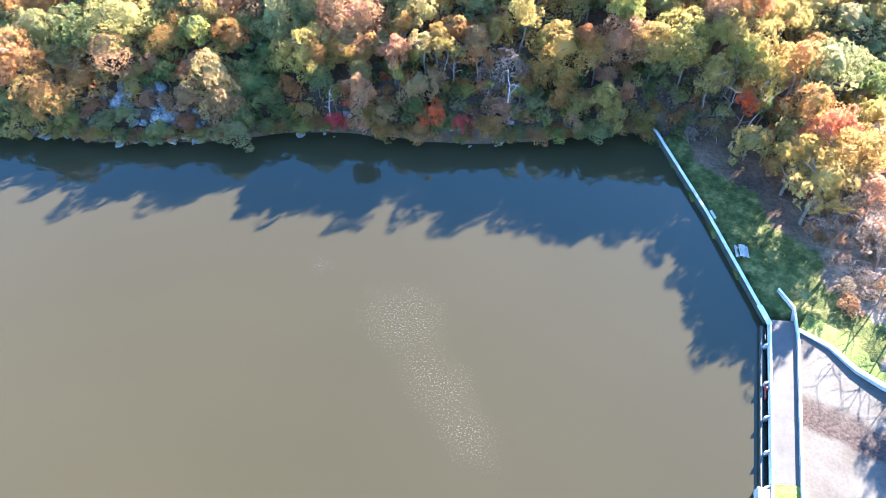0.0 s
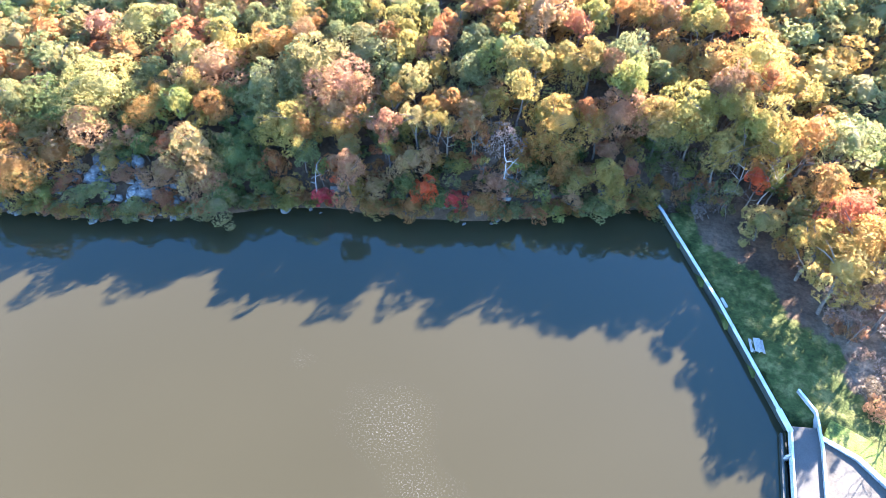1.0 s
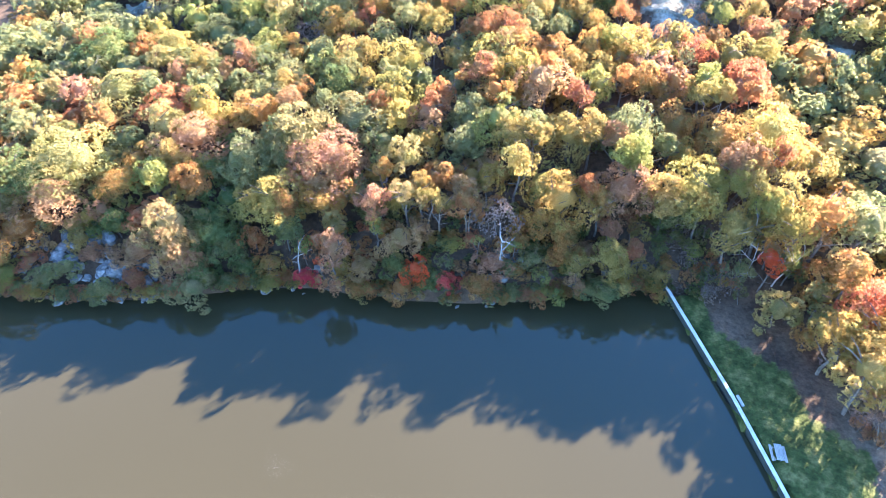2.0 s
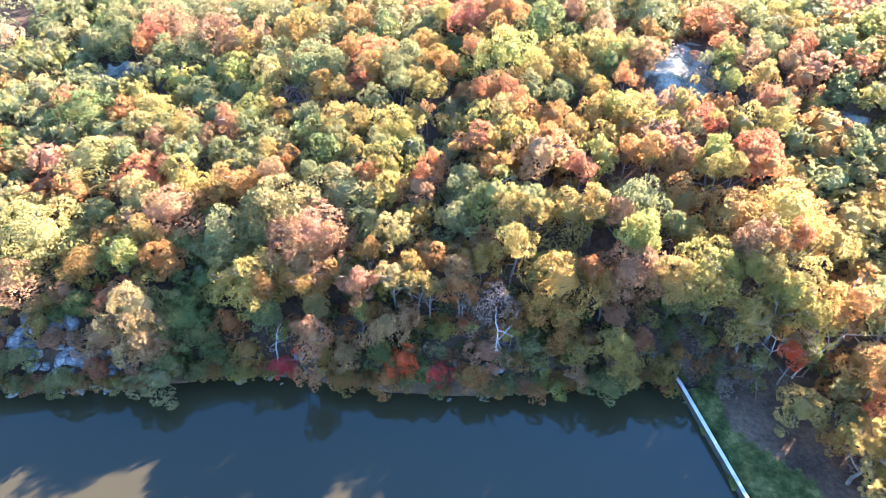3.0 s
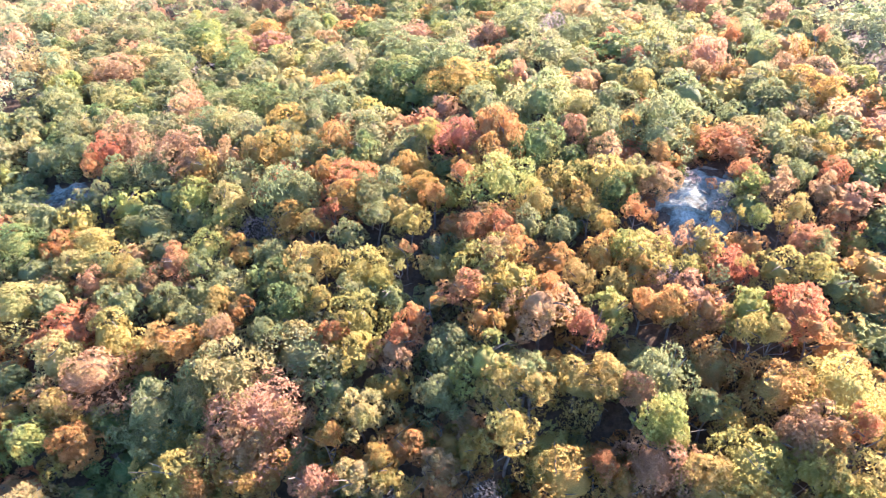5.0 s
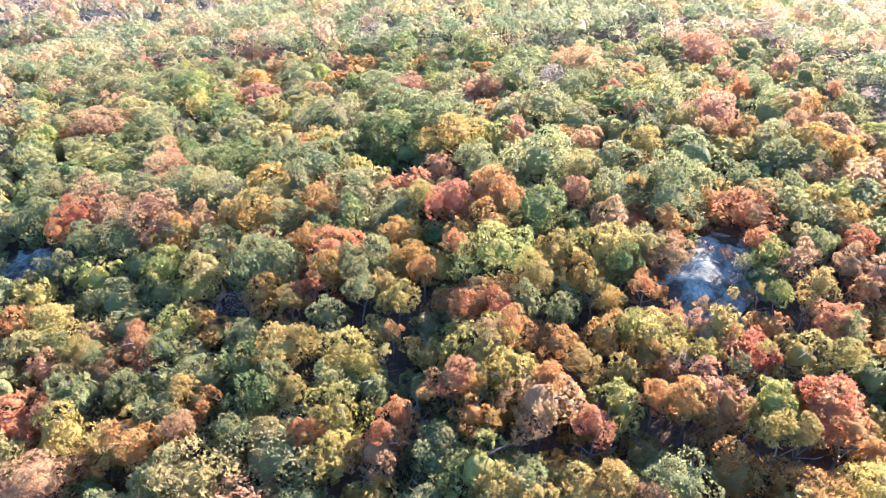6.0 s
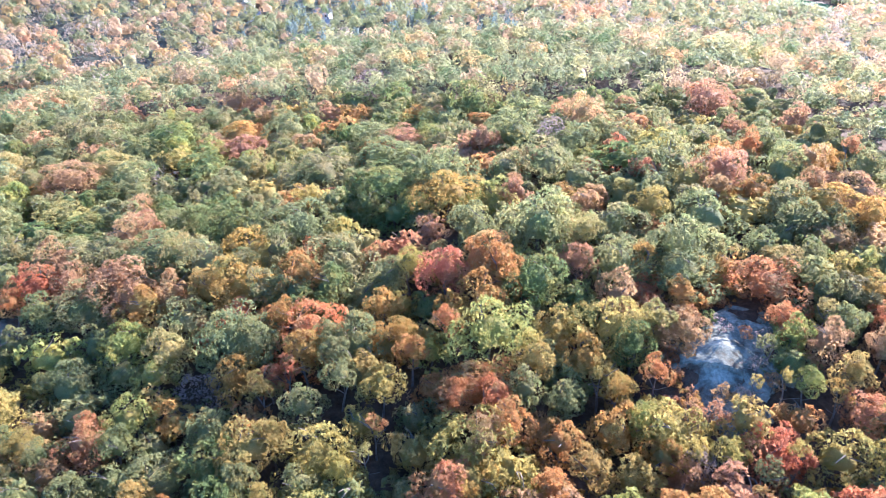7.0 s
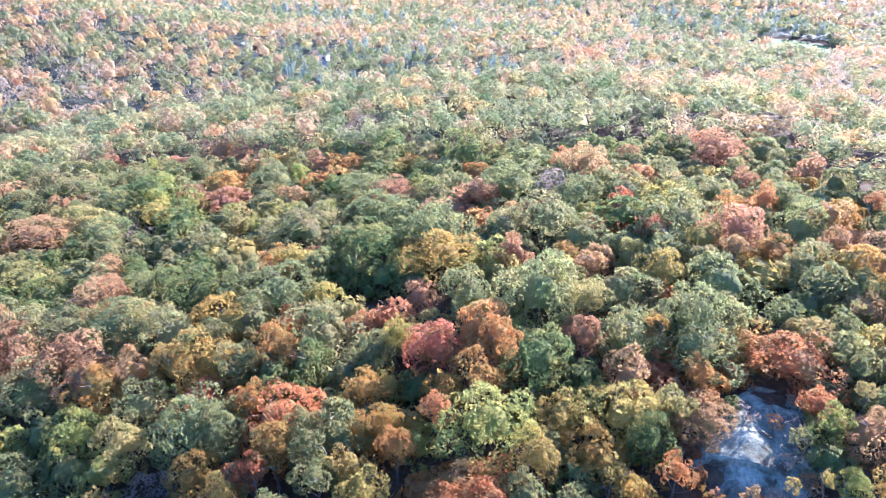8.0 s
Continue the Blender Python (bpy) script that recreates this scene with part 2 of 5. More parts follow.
def water_material():
    """Silty lake water: light scattered back brown, a clear surface with reflections tinted blue, a few ruffled
    patches.
    """
    m, n, l, p = material("lake_water")
    co = n.new("ShaderNodeTexCoord").outputs["Object"]
    silt = noise_node(n, l, co, 0.012, 3.0)
    l.new(ramp_node(n, l, silt.outputs[0], [(0.35, (0.0355, 0.0300, 0.0142)), (0.65, (0.0402, 0.0340, 0.0168))]).outputs[0], p.inputs["Base Color"])
    p.inputs["Roughness"].default_value, p.inputs["IOR"].default_value = 0.03, 1.5
    p.inputs["Specular IOR Level"].default_value = 0.30
    # the sky's blue is strengthened here by tinting the reflections
    p.inputs["Specular Tint"].default_value = (0.35, 0.85, 1.0, 1)
    warp = noise_node(n, l, co, 0.22, 4.0)
    bend = n.new("ShaderNodeVectorMath")
    bend.operation = "MULTIPLY_ADD"
    l.new(warp.outputs["Color"], bend.inputs[0])
    bend.inputs[1].default_value, bend.inputs[2].default_value = (7, 7, 0), (-3.5, -3.5, 0)
    moved = n.new("ShaderNodeVectorMath")
    l.new(co, moved.inputs[0])
    l.new(bend.outputs[0], moved.inputs[1])
    mask = None
    for x, y, rx, ry, turn in ((-5.5, 50.0, 7.5, 8.0, 0.3), (-0.8, 40.5, 5.2, 8.5, 0.45), (2.6, 34.0, 4.0, 6.5, 0.3), (-16.5, 59.0, 2.8, 2.0, 0.0)):
        mp = n.new("ShaderNodeMapping")
        mp.vector_type = "TEXTURE"
        mp.inputs["Location"].default_value, mp.inputs["Rotation"].default_value = (x, y, 0), (0, 0, turn)
        mp.inputs["Scale"].default_value = (rx, ry, 1000)
        l.new(moved.outputs[0], mp.inputs[0])
        g = n.new("ShaderNodeTexGradient")
        g.gradient_type = "SPHERICAL"
        l.new(mp.outputs[0], g.inputs[0])
        if mask is None:
            mask = g.outputs[1]
        else:
            mx = n.new("ShaderNodeMath")
            mx.operation = "MAXIMUM"
            l.new(mask, mx.inputs[0])
            l.new(g.outputs[1], mx.inputs[1])
            mask = mx.outputs[0]
    amp = n.new("ShaderNodeMapRange")
    l.new(mask, amp.inputs[0])
    amp.inputs[1].default_value, amp.inputs[2].default_value = 0.12, 1.0
    wave = noise_node(n, l, co, 4.5, 2.0, 0.5)
    # coat only in specks, which sets where the ruffled patches glint
    speck = noise_node(n, l, co, 4.2, 2.0, 0.6)
    dots = n.new("ShaderNodeMapRange")
    l.new(speck.outputs[0], dots.inputs[0])
    dots.inputs[1].default_value, dots.inputs[2].default_value = 0.56, 0.64
    both = n.new("ShaderNodeMath")
    both.operation = "MULTIPLY"
    l.new(amp.outputs[0], both.inputs[0])
    l.new(dots.outputs[0], both.inputs[1])
    l.new(both.outputs[0], p.inputs["Coat Weight"])
    p.inputs["Coat Roughness"].default_value, p.inputs["Coat IOR"].default_value = 0.3, 1.5
    l.new(bump_node(n, l, wave.outputs[0], 1.0, 0.2), p.inputs["Coat Normal"])
    calm = noise_node(n, l, co, 0.9, 3.0)
    l.new(bump_node(n, l, calm.outputs[0], 0.15, 0.02), p.inputs["Normal"])
    return m


WATER = water_material()

# ---- mesh helpers ----


def mesh_of(name, verts, faces, mats, index=None, smooth=False):
    me = bpy.data.meshes.new(name)
    me.from_pydata([tuple(v) for v in verts], [], [tuple(f) for f in faces])
    for m in mats:
        me.materials.append(m)
    if index is not None:
        me.polygons.foreach_set("material_index", np.asarray(index, dtype=np.int32))
    if smooth:
        me.polygons.foreach_set("use_smooth", np.ones(len(me.polygons), dtype=bool))
    me.update()
    return me


def woods_mesh(name, soups, domes, mats):
    """One mesh of loose leaves (n x 3 x 3, colour) and smooth crown cores (points, triangles, colour)."""
    co = [v.reshape(-1, 3) for v, _ in soups] + [v for v, _, _ in domes]
    tri, base, index, soft = [], 0, [], []
    for v, c in soups:
        tri.append(np.arange(base, base + 3 * len(v)).reshape(-1, 3))
        base += 3 * len(v)
        index.append(np.full(len(v), c))
        soft.append(np.zeros(len(v), dtype=bool))
    for v, f, c in domes:
        tri.append(f + base)
        base += len(v)
        index.append(np.full(len(f), c))
        soft.append(np.ones(len(f), dtype=bool))
    co, tri = np.concatenate(co), np.concatenate(tri)
    me = bpy.data.meshes.new(name)
    me.vertices.add(len(co))
    me.vertices.foreach_set("co", co.astype(np.float32).ravel())
    me.loops.add(tri.size)
    me.loops.foreach_set("vertex_index", tri.astype(np.int32).ravel())
    me.polygons.add(len(tri))
    me.polygons.foreach_set("loop_start", np.arange(0, tri.size, 3, dtype=np.int32))
    for m in mats:
        me.materials.append(m)
    me.polygons.foreach_set("material_index", np.concatenate(index).astype(np.int32))
    me.polygons.foreach_set("use_smooth", np.concatenate(soft))
    me.update(calc_edges=True)
    return me


def child(name, me, parent, m=None, label=""):
    ob = new(name, me)
    ob.parent = parent
    if m is not None:
        ob.matrix_local = m
    return tagged(ob, label)


def part(name, bm, mat, parent, label=""):
    me = bpy.data.meshes.new(name)
    bm.to_mesh(me)
    bm.free()
    me.materials.append(mat)
    return child(name, me, parent, None, label)


def box_bm(size, at=(0, 0, 0), turn=0.0, bevel=0.0):
    bm = bmesh.new()
    bmesh.ops.create_cube(bm, size=1.0, matrix=pose(*at, 0, 0, turn) @ Matrix.Diagonal((*size, 1)))
    if bevel:
        bmesh.ops.bevel(bm, geom=bm.edges[:], offset=bevel, segments=2, affect="EDGES")
    return bm


def strip_bm(points, width, z0, z1, bevel=0.0):
    """A wall along a plan line, with mitred corners."""
    pts = [Vector(p) for p in points]
    rows = []
    for i, p in enumerate(pts):
        a = (pts[i] - pts[i - 1]).normalized() if i else (pts[1] - pts[0]).normalized()
        b = (pts[i + 1] - pts[i]).normalized() if i + 1 < len(pts) else a
        na, nb = Vector((a.y, -a.x)), Vector((b.y, -b.x))
        mid = (na + nb).normalized()
        mid *= width / 2 / max(0.4, mid.dot(na))
        rows.append((p + mid, p - mid))
    bm = bmesh.new()
    rings = [[bm.verts.new((q.x, q.y, z)) for q, z in ((r, z0), (r, z1), (s, z1), (s, z0))] for r, s in rows]
    for p, q in zip(rings, rings[1:]):
        for k in range(4):
            bm.faces.new((p[k], p[(k + 1) % 4], q[(k + 1) % 4], q[k]))
    bm.faces.new(rings[0][::-1])
    bm.faces.new(rings[-1])
    bmesh.ops.recalc_face_normals(bm, faces=bm.faces[:])
    if bevel:
        bmesh.ops.bevel(bm, geom=[e for e in bm.edges if e.calc_face_angle(0) > 0.6], offset=bevel, segments=2, affect="EDGES")
    return bm


def poly_bm(points, z0, z1):
    """A slab with the given outline."""
    bm = bmesh.new()
    lo, hi = [bm.verts.new((x, y, z0)) for x, y in points], [bm.verts.new((x, y, z1)) for x, y in points]
    bm.faces.new(hi)
    bm.faces.new(lo[::-1])
    for i in range(len(points)):
        j = (i + 1) % len(points)
        bm.faces.new((lo[i], lo[j], hi[j], hi[i]))
    bmesh.ops.recalc_face_normals(bm, faces=bm.faces[:])
    return bm


def empty(name, at, label, category, group=""):
    ob = new(name)
    ob.location, ob.empty_display_size = at, 0.3
    return tagged(ob, label, category, group)


# ---- the lie of the land ----
DAM_END, DAM_KNEE, DAM_FOOT = (34.9, 85.9), (41.3, 48.9), (5.9, -60.0)
PROFILE_Y = (60, 85.2, 86, 88.5, 92, 100, 110, 120, 135, 150, 175, 210, 250, 300, 3000)
PROFILE_Z = (-3.0, -2.0, 0.9, 3.0, 4.6, 8.3, 11.0, 13.2, 16.2, 18.2, 20.2, 20.8, 20.5, 20.0, 20.0)


def smooth(a, b, v):
    t = np.clip((v - a) / (b - a), 0, 1)
    return t * t * (3 - 2 * t)


def shore_shift(x):
    return 1.5 * np.cos((x + 21.0) * 2 * math.pi / 54.0) * np.exp(-((x + 10) / 90.0) ** 2) - 0.1


def dam_x(y):
    """The line of the dam's crest: x by y."""
    return np.interp(y, (DAM_FOOT[1], DAM_KNEE[1], DAM_END[1]), (DAM_FOOT[0], DAM_KNEE[0], DAM_END[0]))


def wing_y(x):
    """The line of the wing wall: y by x."""
    return np.interp(x, (40.0, 44.7, 47.6, 49.6, 52.0, 60.0, 75.0), (47.6, 47.2, 44.7, 41.4, 39.2, 34.0, 26.0))


def ground(x, y):
    x, y = np.asarray(x, dtype=float), np.asarray(y, dtype=float)
    lumps = 0.5 * np.sin(x * 0.31 + 1.3 * np.sin(y * 0.17)) * np.sin(y * 0.27 + np.sin(x * 0.13)) + 0.22 * np.sin(x * 0.9 + y * 0.5) * np.sin(y * 1.1 - x * 0.3)
    hill = np.interp(y - shore_shift(x), PROFILE_Y, PROFILE_Z)
    hill = hill + 0.055 * x * smooth(100, 150, y) + lumps * smooth(87, 95, y)
    hill = hill + 2.4 * np.exp(-(((x - 43) / 9) ** 2 + ((y - 137) / 10) ** 2))
    away = ((x - 40) / np.where(x > 40, 108.0, 175.0)) ** 2 + (np.maximum(y - 195, 0) / 150.0) ** 2
    far = -3.0 + 30.0 * np.exp(-(((x + 300) / 190) ** 2 + ((y - 560) / 120) ** 2)) + 22.0 * np.exp(-(((x - 420) / 260) ** 2 + ((y - 1000) / 200) ** 2))
    far = far + 45.0 * smooth(900, 2600, y) + 2.5 * np.sin(x * 0.011 + 1.0) * np.sin(y * 0.013)
    mix = smooth(0.65, 1.7, away) * smooth(120, 200, y)
    hill = hill * (1 - mix) + far * mix
    bank = 1.0 + 0.10 * np.clip(x - 52, 0, 40) + 0.3 * lumps * smooth(50, 60, x)
    apron = smooth(-2.3, -0.9, wing_y(x) - y)
    bank = bank * (1 - apron) + np.where(x > 70, 1.5, -4.5) * apron
    z = np.where(y < 86, np.where(x > dam_x(np.clip(y, -60, 86)), np.maximum(bank, hill), np.minimum(hill, 30)), np.maximum(hill, -5))
    z = np.where((y < 86) & (y > 60) & (x <= dam_x(y)), hill, z)
    z = np.where((x <= dam_x(np.clip(y, -60, 86))) & (y < 60), -3.0, z)
    rim = smooth(-70, -110, y)
    return z * (1 - rim) + 6.0 * rim


def spaced(lo, hi, step, out_lo, out_hi, grow=1.18):
    core = list(np.arange(lo, hi + 0.01, step))
    d, v = step, core[-1]
    while v < out_hi:
        d *= grow
        v += d
        core.append(v)
    d, v, pre = step, core[0], []
    while v > out_lo:
        d *= grow
        v -= d
        pre.append(v)
    return np.array(pre[::-1] + core)


def build_ground():
    xs, ys = spaced(-75, 80, 1.25, -3500, 3500), spaced(24, 200, 1.25, -900, 4500)
    gx, gy = np.meshgrid(xs, ys)
    gz = ground(gx, gy)
    nx, ny = len(xs), len(ys)
    idx = np.arange(nx * ny).reshape(ny, nx)
    faces = np.stack((idx[:-1, :-1], idx[:-1, 1:], idx[1:, 1:], idx[1:, :-1]), -1).reshape(-1, 4)
    fx, fy = gx, gy
    lawn = (fx > dam_x(np.clip(fy, -60, 86))) & (fy > wing_y(fx) - 1) & (fy < 86) & (fx < dam_x(np.clip(fy, -60, 86)) + 4.5 + 6.0 * smooth(80, 64, fy) + 3.0 * smooth(58, 50, fy) + 1.6 * np.sin(fy * 0.45)) & (fx > 30)
    lawn |= (fy < 27.5) & (fy > -60) & (fx > dam_x(fy)) & (fx < dam_x(fy) + 4.5)
    me = mesh_of("ground", np.stack((gx, gy, gz), -1).reshape(-1, 3), faces, [GROUND], None, True)
    me.attributes.new("grass", "FLOAT", "POINT").data.foreach_set("value", lawn.astype(np.float32).ravel())
    dry_sunlit = smooth(49, 54, fx) * smooth(72, 64, fy) * smooth(30, 36, fy) * smooth(78, 68, fx)
    # pale patch in the clearing: sunlit ground put into the colour
    dry_sunlit = np.maximum(dry_sunlit, smooth(1.3, 0.8, ((fx + 57) / 4.5) ** 2 + ((fy - 147) / 3.0) ** 2))
    me.attributes.new("dry_sunlit", "FLOAT", "POINT").data.foreach_set("value", dry_sunlit.astype(np.float32).ravel())
    tagged(new("ground", me), "leaf-littered forest floor with grass beside the dam", "ground", kind="structure")
    # the meadow in the valley
    a, d = np.meshgrid(np.linspace(0, 2 * math.pi, 41), np.linspace(0, 1, 9))
    mx, my = 292 + 42 * d * np.cos(a), 640 + 55 * d * np.sin(a)
    idx = np.arange(a.size).reshape(a.shape)
    faces = np.stack((idx[:-1, :-1], idx[1:, :-1], idx[1:, 1:], idx[:-1, 1:]), -1).reshape(-1, 4)
    me = mesh_of("meadow", np.stack((mx, my, ground(mx, my) + 0.7 - 2.0 * d ** 8), -1).reshape(-1, 3), faces, [MEADOW], None, True)
    tagged(new("meadow", me), "bright green meadow among the woods of the valley", "meadow", kind="structure")


build_ground()

water_bm = poly_bm([(-900, -75), (DAM_FOOT[0], -75), (DAM_FOOT[0], -60), DAM_KNEE, DAM_END, (35.5, 92), (-900, 92)], -0.02, 0.0)
lake = new("water", bpy.data.meshes.new("water"))
water_bm.to_mesh(lake.data)
water_bm.free()
lake.data.materials.append(WATER)
tagged(lake, "silty brown lake water, still, with a few ruffled patches", "water", kind="structure")

# ---- dam, footbridge and spillway ----


def build_dam():
    dam = empty("dam_wall", (38, 67, 0), "long narrow concrete dam wall along the lake", "dam")
    dam.location = (0, 0, 0)
    part("wall", strip_bm([(34.2, 88.2), DAM_END, (38.45, 67.9), (41.0, 50.6), DAM_KNEE], 0.32, -3.2, 1.02), DARK_CONCRETE, dam, "dark stained concrete face")
    part("coping", strip_bm([(34.2, 88.2), DAM_END, (38.45, 67.9), (40.9, 51.2)], 0.44, 1.02, 1.18, 0.03), PALE_CONCRETE, dam)
    part("coping", strip_bm([(40.9, 51.2), (41.3, 48.2)], 0.72, 1.02, 1.19, 0.03), PALE_CONCRETE, dam)
    part("ledge", box_bm((0.35, 1.6, 0.25), (39.15, 67.4, 1.12), 9, 0.03), CONCRETE, dam)
    part("end_post", box_bm((0.55, 0.55, 0.9), (34.35, 87.6, 1.1), 10, 0.05), DARK_CONCRETE, dam)


def build_bridge():
    """Spillway bridge: a concrete deck between an upstream curb and a downstream parapet."""
    b = empty("spillway_bridge", (0, 0, 0), "pale concrete spillway footbridge with parapets", "bridge")
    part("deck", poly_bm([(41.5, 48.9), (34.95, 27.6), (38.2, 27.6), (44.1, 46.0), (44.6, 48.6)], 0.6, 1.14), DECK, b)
    part("curb", strip_bm([(41.45, 48.6), (34.3, 25.4), (27.5, 4.0)], 0.26, 0.4, 1.32, 0.04), PALE_CONCRETE, b)
    part("sill_wall", strip_bm([(40.5, 48.4), (33.4, 25.4), (26.4, 3.0)], 0.30, -3.2, 0.55, 0.03), DARK_CONCRETE, b, "dark concrete sill at the water")
    part("slot_floor", poly_bm([(40.5, 48.4), (33.4, 25.4), (34.3, 25.4), (41.45, 48.6)], -3.2, -0.45), DARK_CONCRETE, b)
    for s in (0.14, 0.37, 0.56, 0.74, 0.91):
        x, y = 40.98 + (33.85 - 40.98) * s, 48.5 + (25.4 - 48.5) * s
        part("pier", box_bm((0.8, 0.22, 1.5), (x, y, 0.42), 17, 0.04), CONCRETE, b)
    part("abutment", strip_bm([(33.9, 27.3), (27.0, 4.0)], 1.2, -0.4, 1.25, 0.04), CONCRETE, b)
    part("gate", box_bm((0.16, 2.4, 0.7), (38.1, 39.3, 0.35), -17, 0.02), STEEL, b, "red painted steel gate")
    part("gate_wheel", box_bm((0.3, 0.3, 0.5), (38.2, 39.3, 0.85), -17, 0.05), STEEL, b)
    wall = [(44.0, 53.6), (45.0, 50.6), (44.05, 46.2), (37.95, 27.4), (30.5, 4.0)]
    part("parapet", strip_bm(wall, 0.2, -3.2, 1.5, 0.03), CONCRETE, b)
    part("rail", strip_bm([(x + 0.02, y) for x, y in wall], 0.28, 1.504, 1.6, 0.02), PALE_CONCRETE, b)


def slab_z(x, y):
    """The apron falls away downstream."""
    return 1.07 - 0.05 * (x - 44.0 - 0.32 * (y - 46.0))




def build_spillway():
    w = empty("wing_wall", (0, 0, 0), "sloping concrete wing wall of the spillway", "wall")
    line = [(44.4, 47.4), (47.6, 44.9), (49.6, 41.6), (52.0, 39.4), (60.0, 34.2), (75.0, 26.2)]
    part("wall", strip_bm(line, 0.4, -3.4, 1.15), CONCRETE, w)
    part("coping", strip_bm(line, 0.62, 1.15, 1.3, 0.03), PALE_CONCRETE, w)
    for name, bm in (("verge_north", strip_bm([(x + 1.25, y + 1.25) for x, y in line], 3.0, 0.2, 1.03)), ("verge_south", poly_bm([(34.9, 27.55), (38.0, 27.55), (30.6, 4.0), (27.6, 4.0)], -3.0, 1.2))):
        v = new(name, bpy.data.meshes.new(name))
        bm.to_mesh(v.data)
        bm.free()
        v.data.materials.append(GRASS)
        tagged(v, "rough green grass verge beside the concrete spillway", "verge", kind="structure")
    a = new("apron", None)
    a.empty_display_size = 0.3
    tagged(a, "pale concrete spillway apron stained with brown silt", "apron", kind="structure")
    bm = poly_bm([(30.0, 4.0), (38.4, 28.0), (44.4, 47.2), (47.4, 44.7), (49.4, 41.4), (51.8, 39.2), (60.0, 34.0), (74.0, 26.0), (74.0, 4.0)], -1.0, 0.0)
    for v in bm.verts:
        v.co.z += slab_z(v.co.x, v.co.y)
    part("slab", bm, APRON, a)


def build_table():
    t = empty("picnic_table", (41.05, 60.0, 1.02), "weathered grey timber picnic table on the grass", "picnic table")
    t.rotation_euler = (0, 0, radians(-8))
    for i in range(5):
        part("board", box_bm((0.15, 2.1, 0.045), (-0.34 + i * 0.17, 0, 0.75), 0, 0.008), TIMBER, t)
    for s in (-1, 1):
        for k in (0, 1):
            part("seat_board", box_bm((0.14, 2.1, 0.045), (s * (0.66 + 0.16 * k), 0, 0.45), 0, 0.008), TIMBER, t)
        part("cross_beam", box_bm((1.7, 0.05, 0.1), (0, s * 0.75, 0.38), 0, 0.006), TIMBER, t)
        for k in (-1, 1):
            bm = box_bm((0.06, 0.06, 0.85), (0, 0, 0), 0, 0.006)
            bmesh.ops.transform(bm, matrix=Matrix.Translation((k * 0.45, s * 0.7, 0.36)) @ Matrix.Rotation(radians(28 * k), 4, "Y"), verts=bm.verts)
            part("leg", bm, TIMBER, t)


build_dam()
build_bridge()
build_spillway()
build_table()

# ---- trees ----

def unit(v):
    return v / np.maximum(np.linalg.norm(v, axis=-1, keepdims=True), 1e-6)


def leaf_cloud(rng, centres, radii, count, size, flat=0.75):
    """Loose leaves lying on the outer faces of clumps: n x 3 x 3."""
    many = int(count * 2.2)
    which = rng.integers(0, len(centres), many)
    out = unit(centres[which] * np.array((1, 1, 0.9)) + 1e-3)
    d = unit(rng.normal(size=(many, 3)) + 0.75 * out + np.array((0, 0, 0.12)))
    at = centres[which] + d * radii[which][:, None] * rng.uniform(0.8, 1.08, (many, 1))
    # leaves buried inside another clump are left out
    deep_in = (np.linalg.norm(at[:, None, :] - centres[None], axis=2) / radii[None]).min(1)
    keep = np.argsort(-np.minimum(deep_in, 0.8) + 1e-3 * rng.random(many))[:count]
    d, at = d[keep], at[keep]
    nrm = unit(d + flat * rng.normal(size=(count, 3)))
    u = unit(np.cross(nrm, rng.normal(size=(count, 3))))
    v = np.cross(nrm, u)
    s = size * rng.uniform(0.6, 1.25, (count, 1))
    a, b = s * rng.uniform(0.45, 0.62, (count, 1)), s * rng.uniform(0.3, 0.5, (count, 1))
    return np.stack((at - u * a - v * b, at - u * a * 0.8 + v * b, at + u * a * 1.1), 1)


def crown_shape(rng, clumps):
    """Clump centres and radii of a crown of unit radius: boughs of uneven reach and height, each with its clumps."""
    k = 10
    turn, reach = rng.uniform(0, 0.8, k) + np.arange(k) * 2.399, rng.uniform(0.36, 0.70, k)
    reach[-2:] = 0.15
    boughs = np.stack((np.cos(turn) * reach, np.sin(turn) * reach, 0.45 - 0.95 * reach + rng.uniform(-0.32, 0.2, k)), -1)
    c = boughs[rng.integers(0, k, clumps)] + unit(rng.normal(size=(clumps, 3)) + np.array((0, 0, 0.35))) * rng.uniform(0.2, 0.42, (clumps, 1))
    c[:, 2] = np.maximum(c[:, 2], -0.75)
    return c, rng.uniform(0.16, 0.33, clumps)


def core_dome(seed, detail, size):
    """The closed inside of a crown: a lumpy dome, open below."""
    bm = bmesh.new()
    bmesh.ops.create_icosphere(bm, subdivisions=detail, radius=size)
    for v in bm.verts:
        q = v.co.copy()
        v.co *= 1 + 0.30 * noise.noise(q * 2.3 / size + Vector((seed * 5.3, 0, 0))) + 0.22 * noise.noise(q * 4.6 / size + Vector((0, seed * 3.7, 0)))
    low = [v for v in bm.verts if v.co.z < -0.5 * size]
    bmesh.ops.delete(bm, geom=low, context="VERTS")
    bm.verts.index_update()
    got = np.array([v.co for v in bm.verts]), np.array([[v.index for v in f.verts] for f in bm.faces])
    bm.free()
    return got


CROWNS, VARIANTS = {}, 5


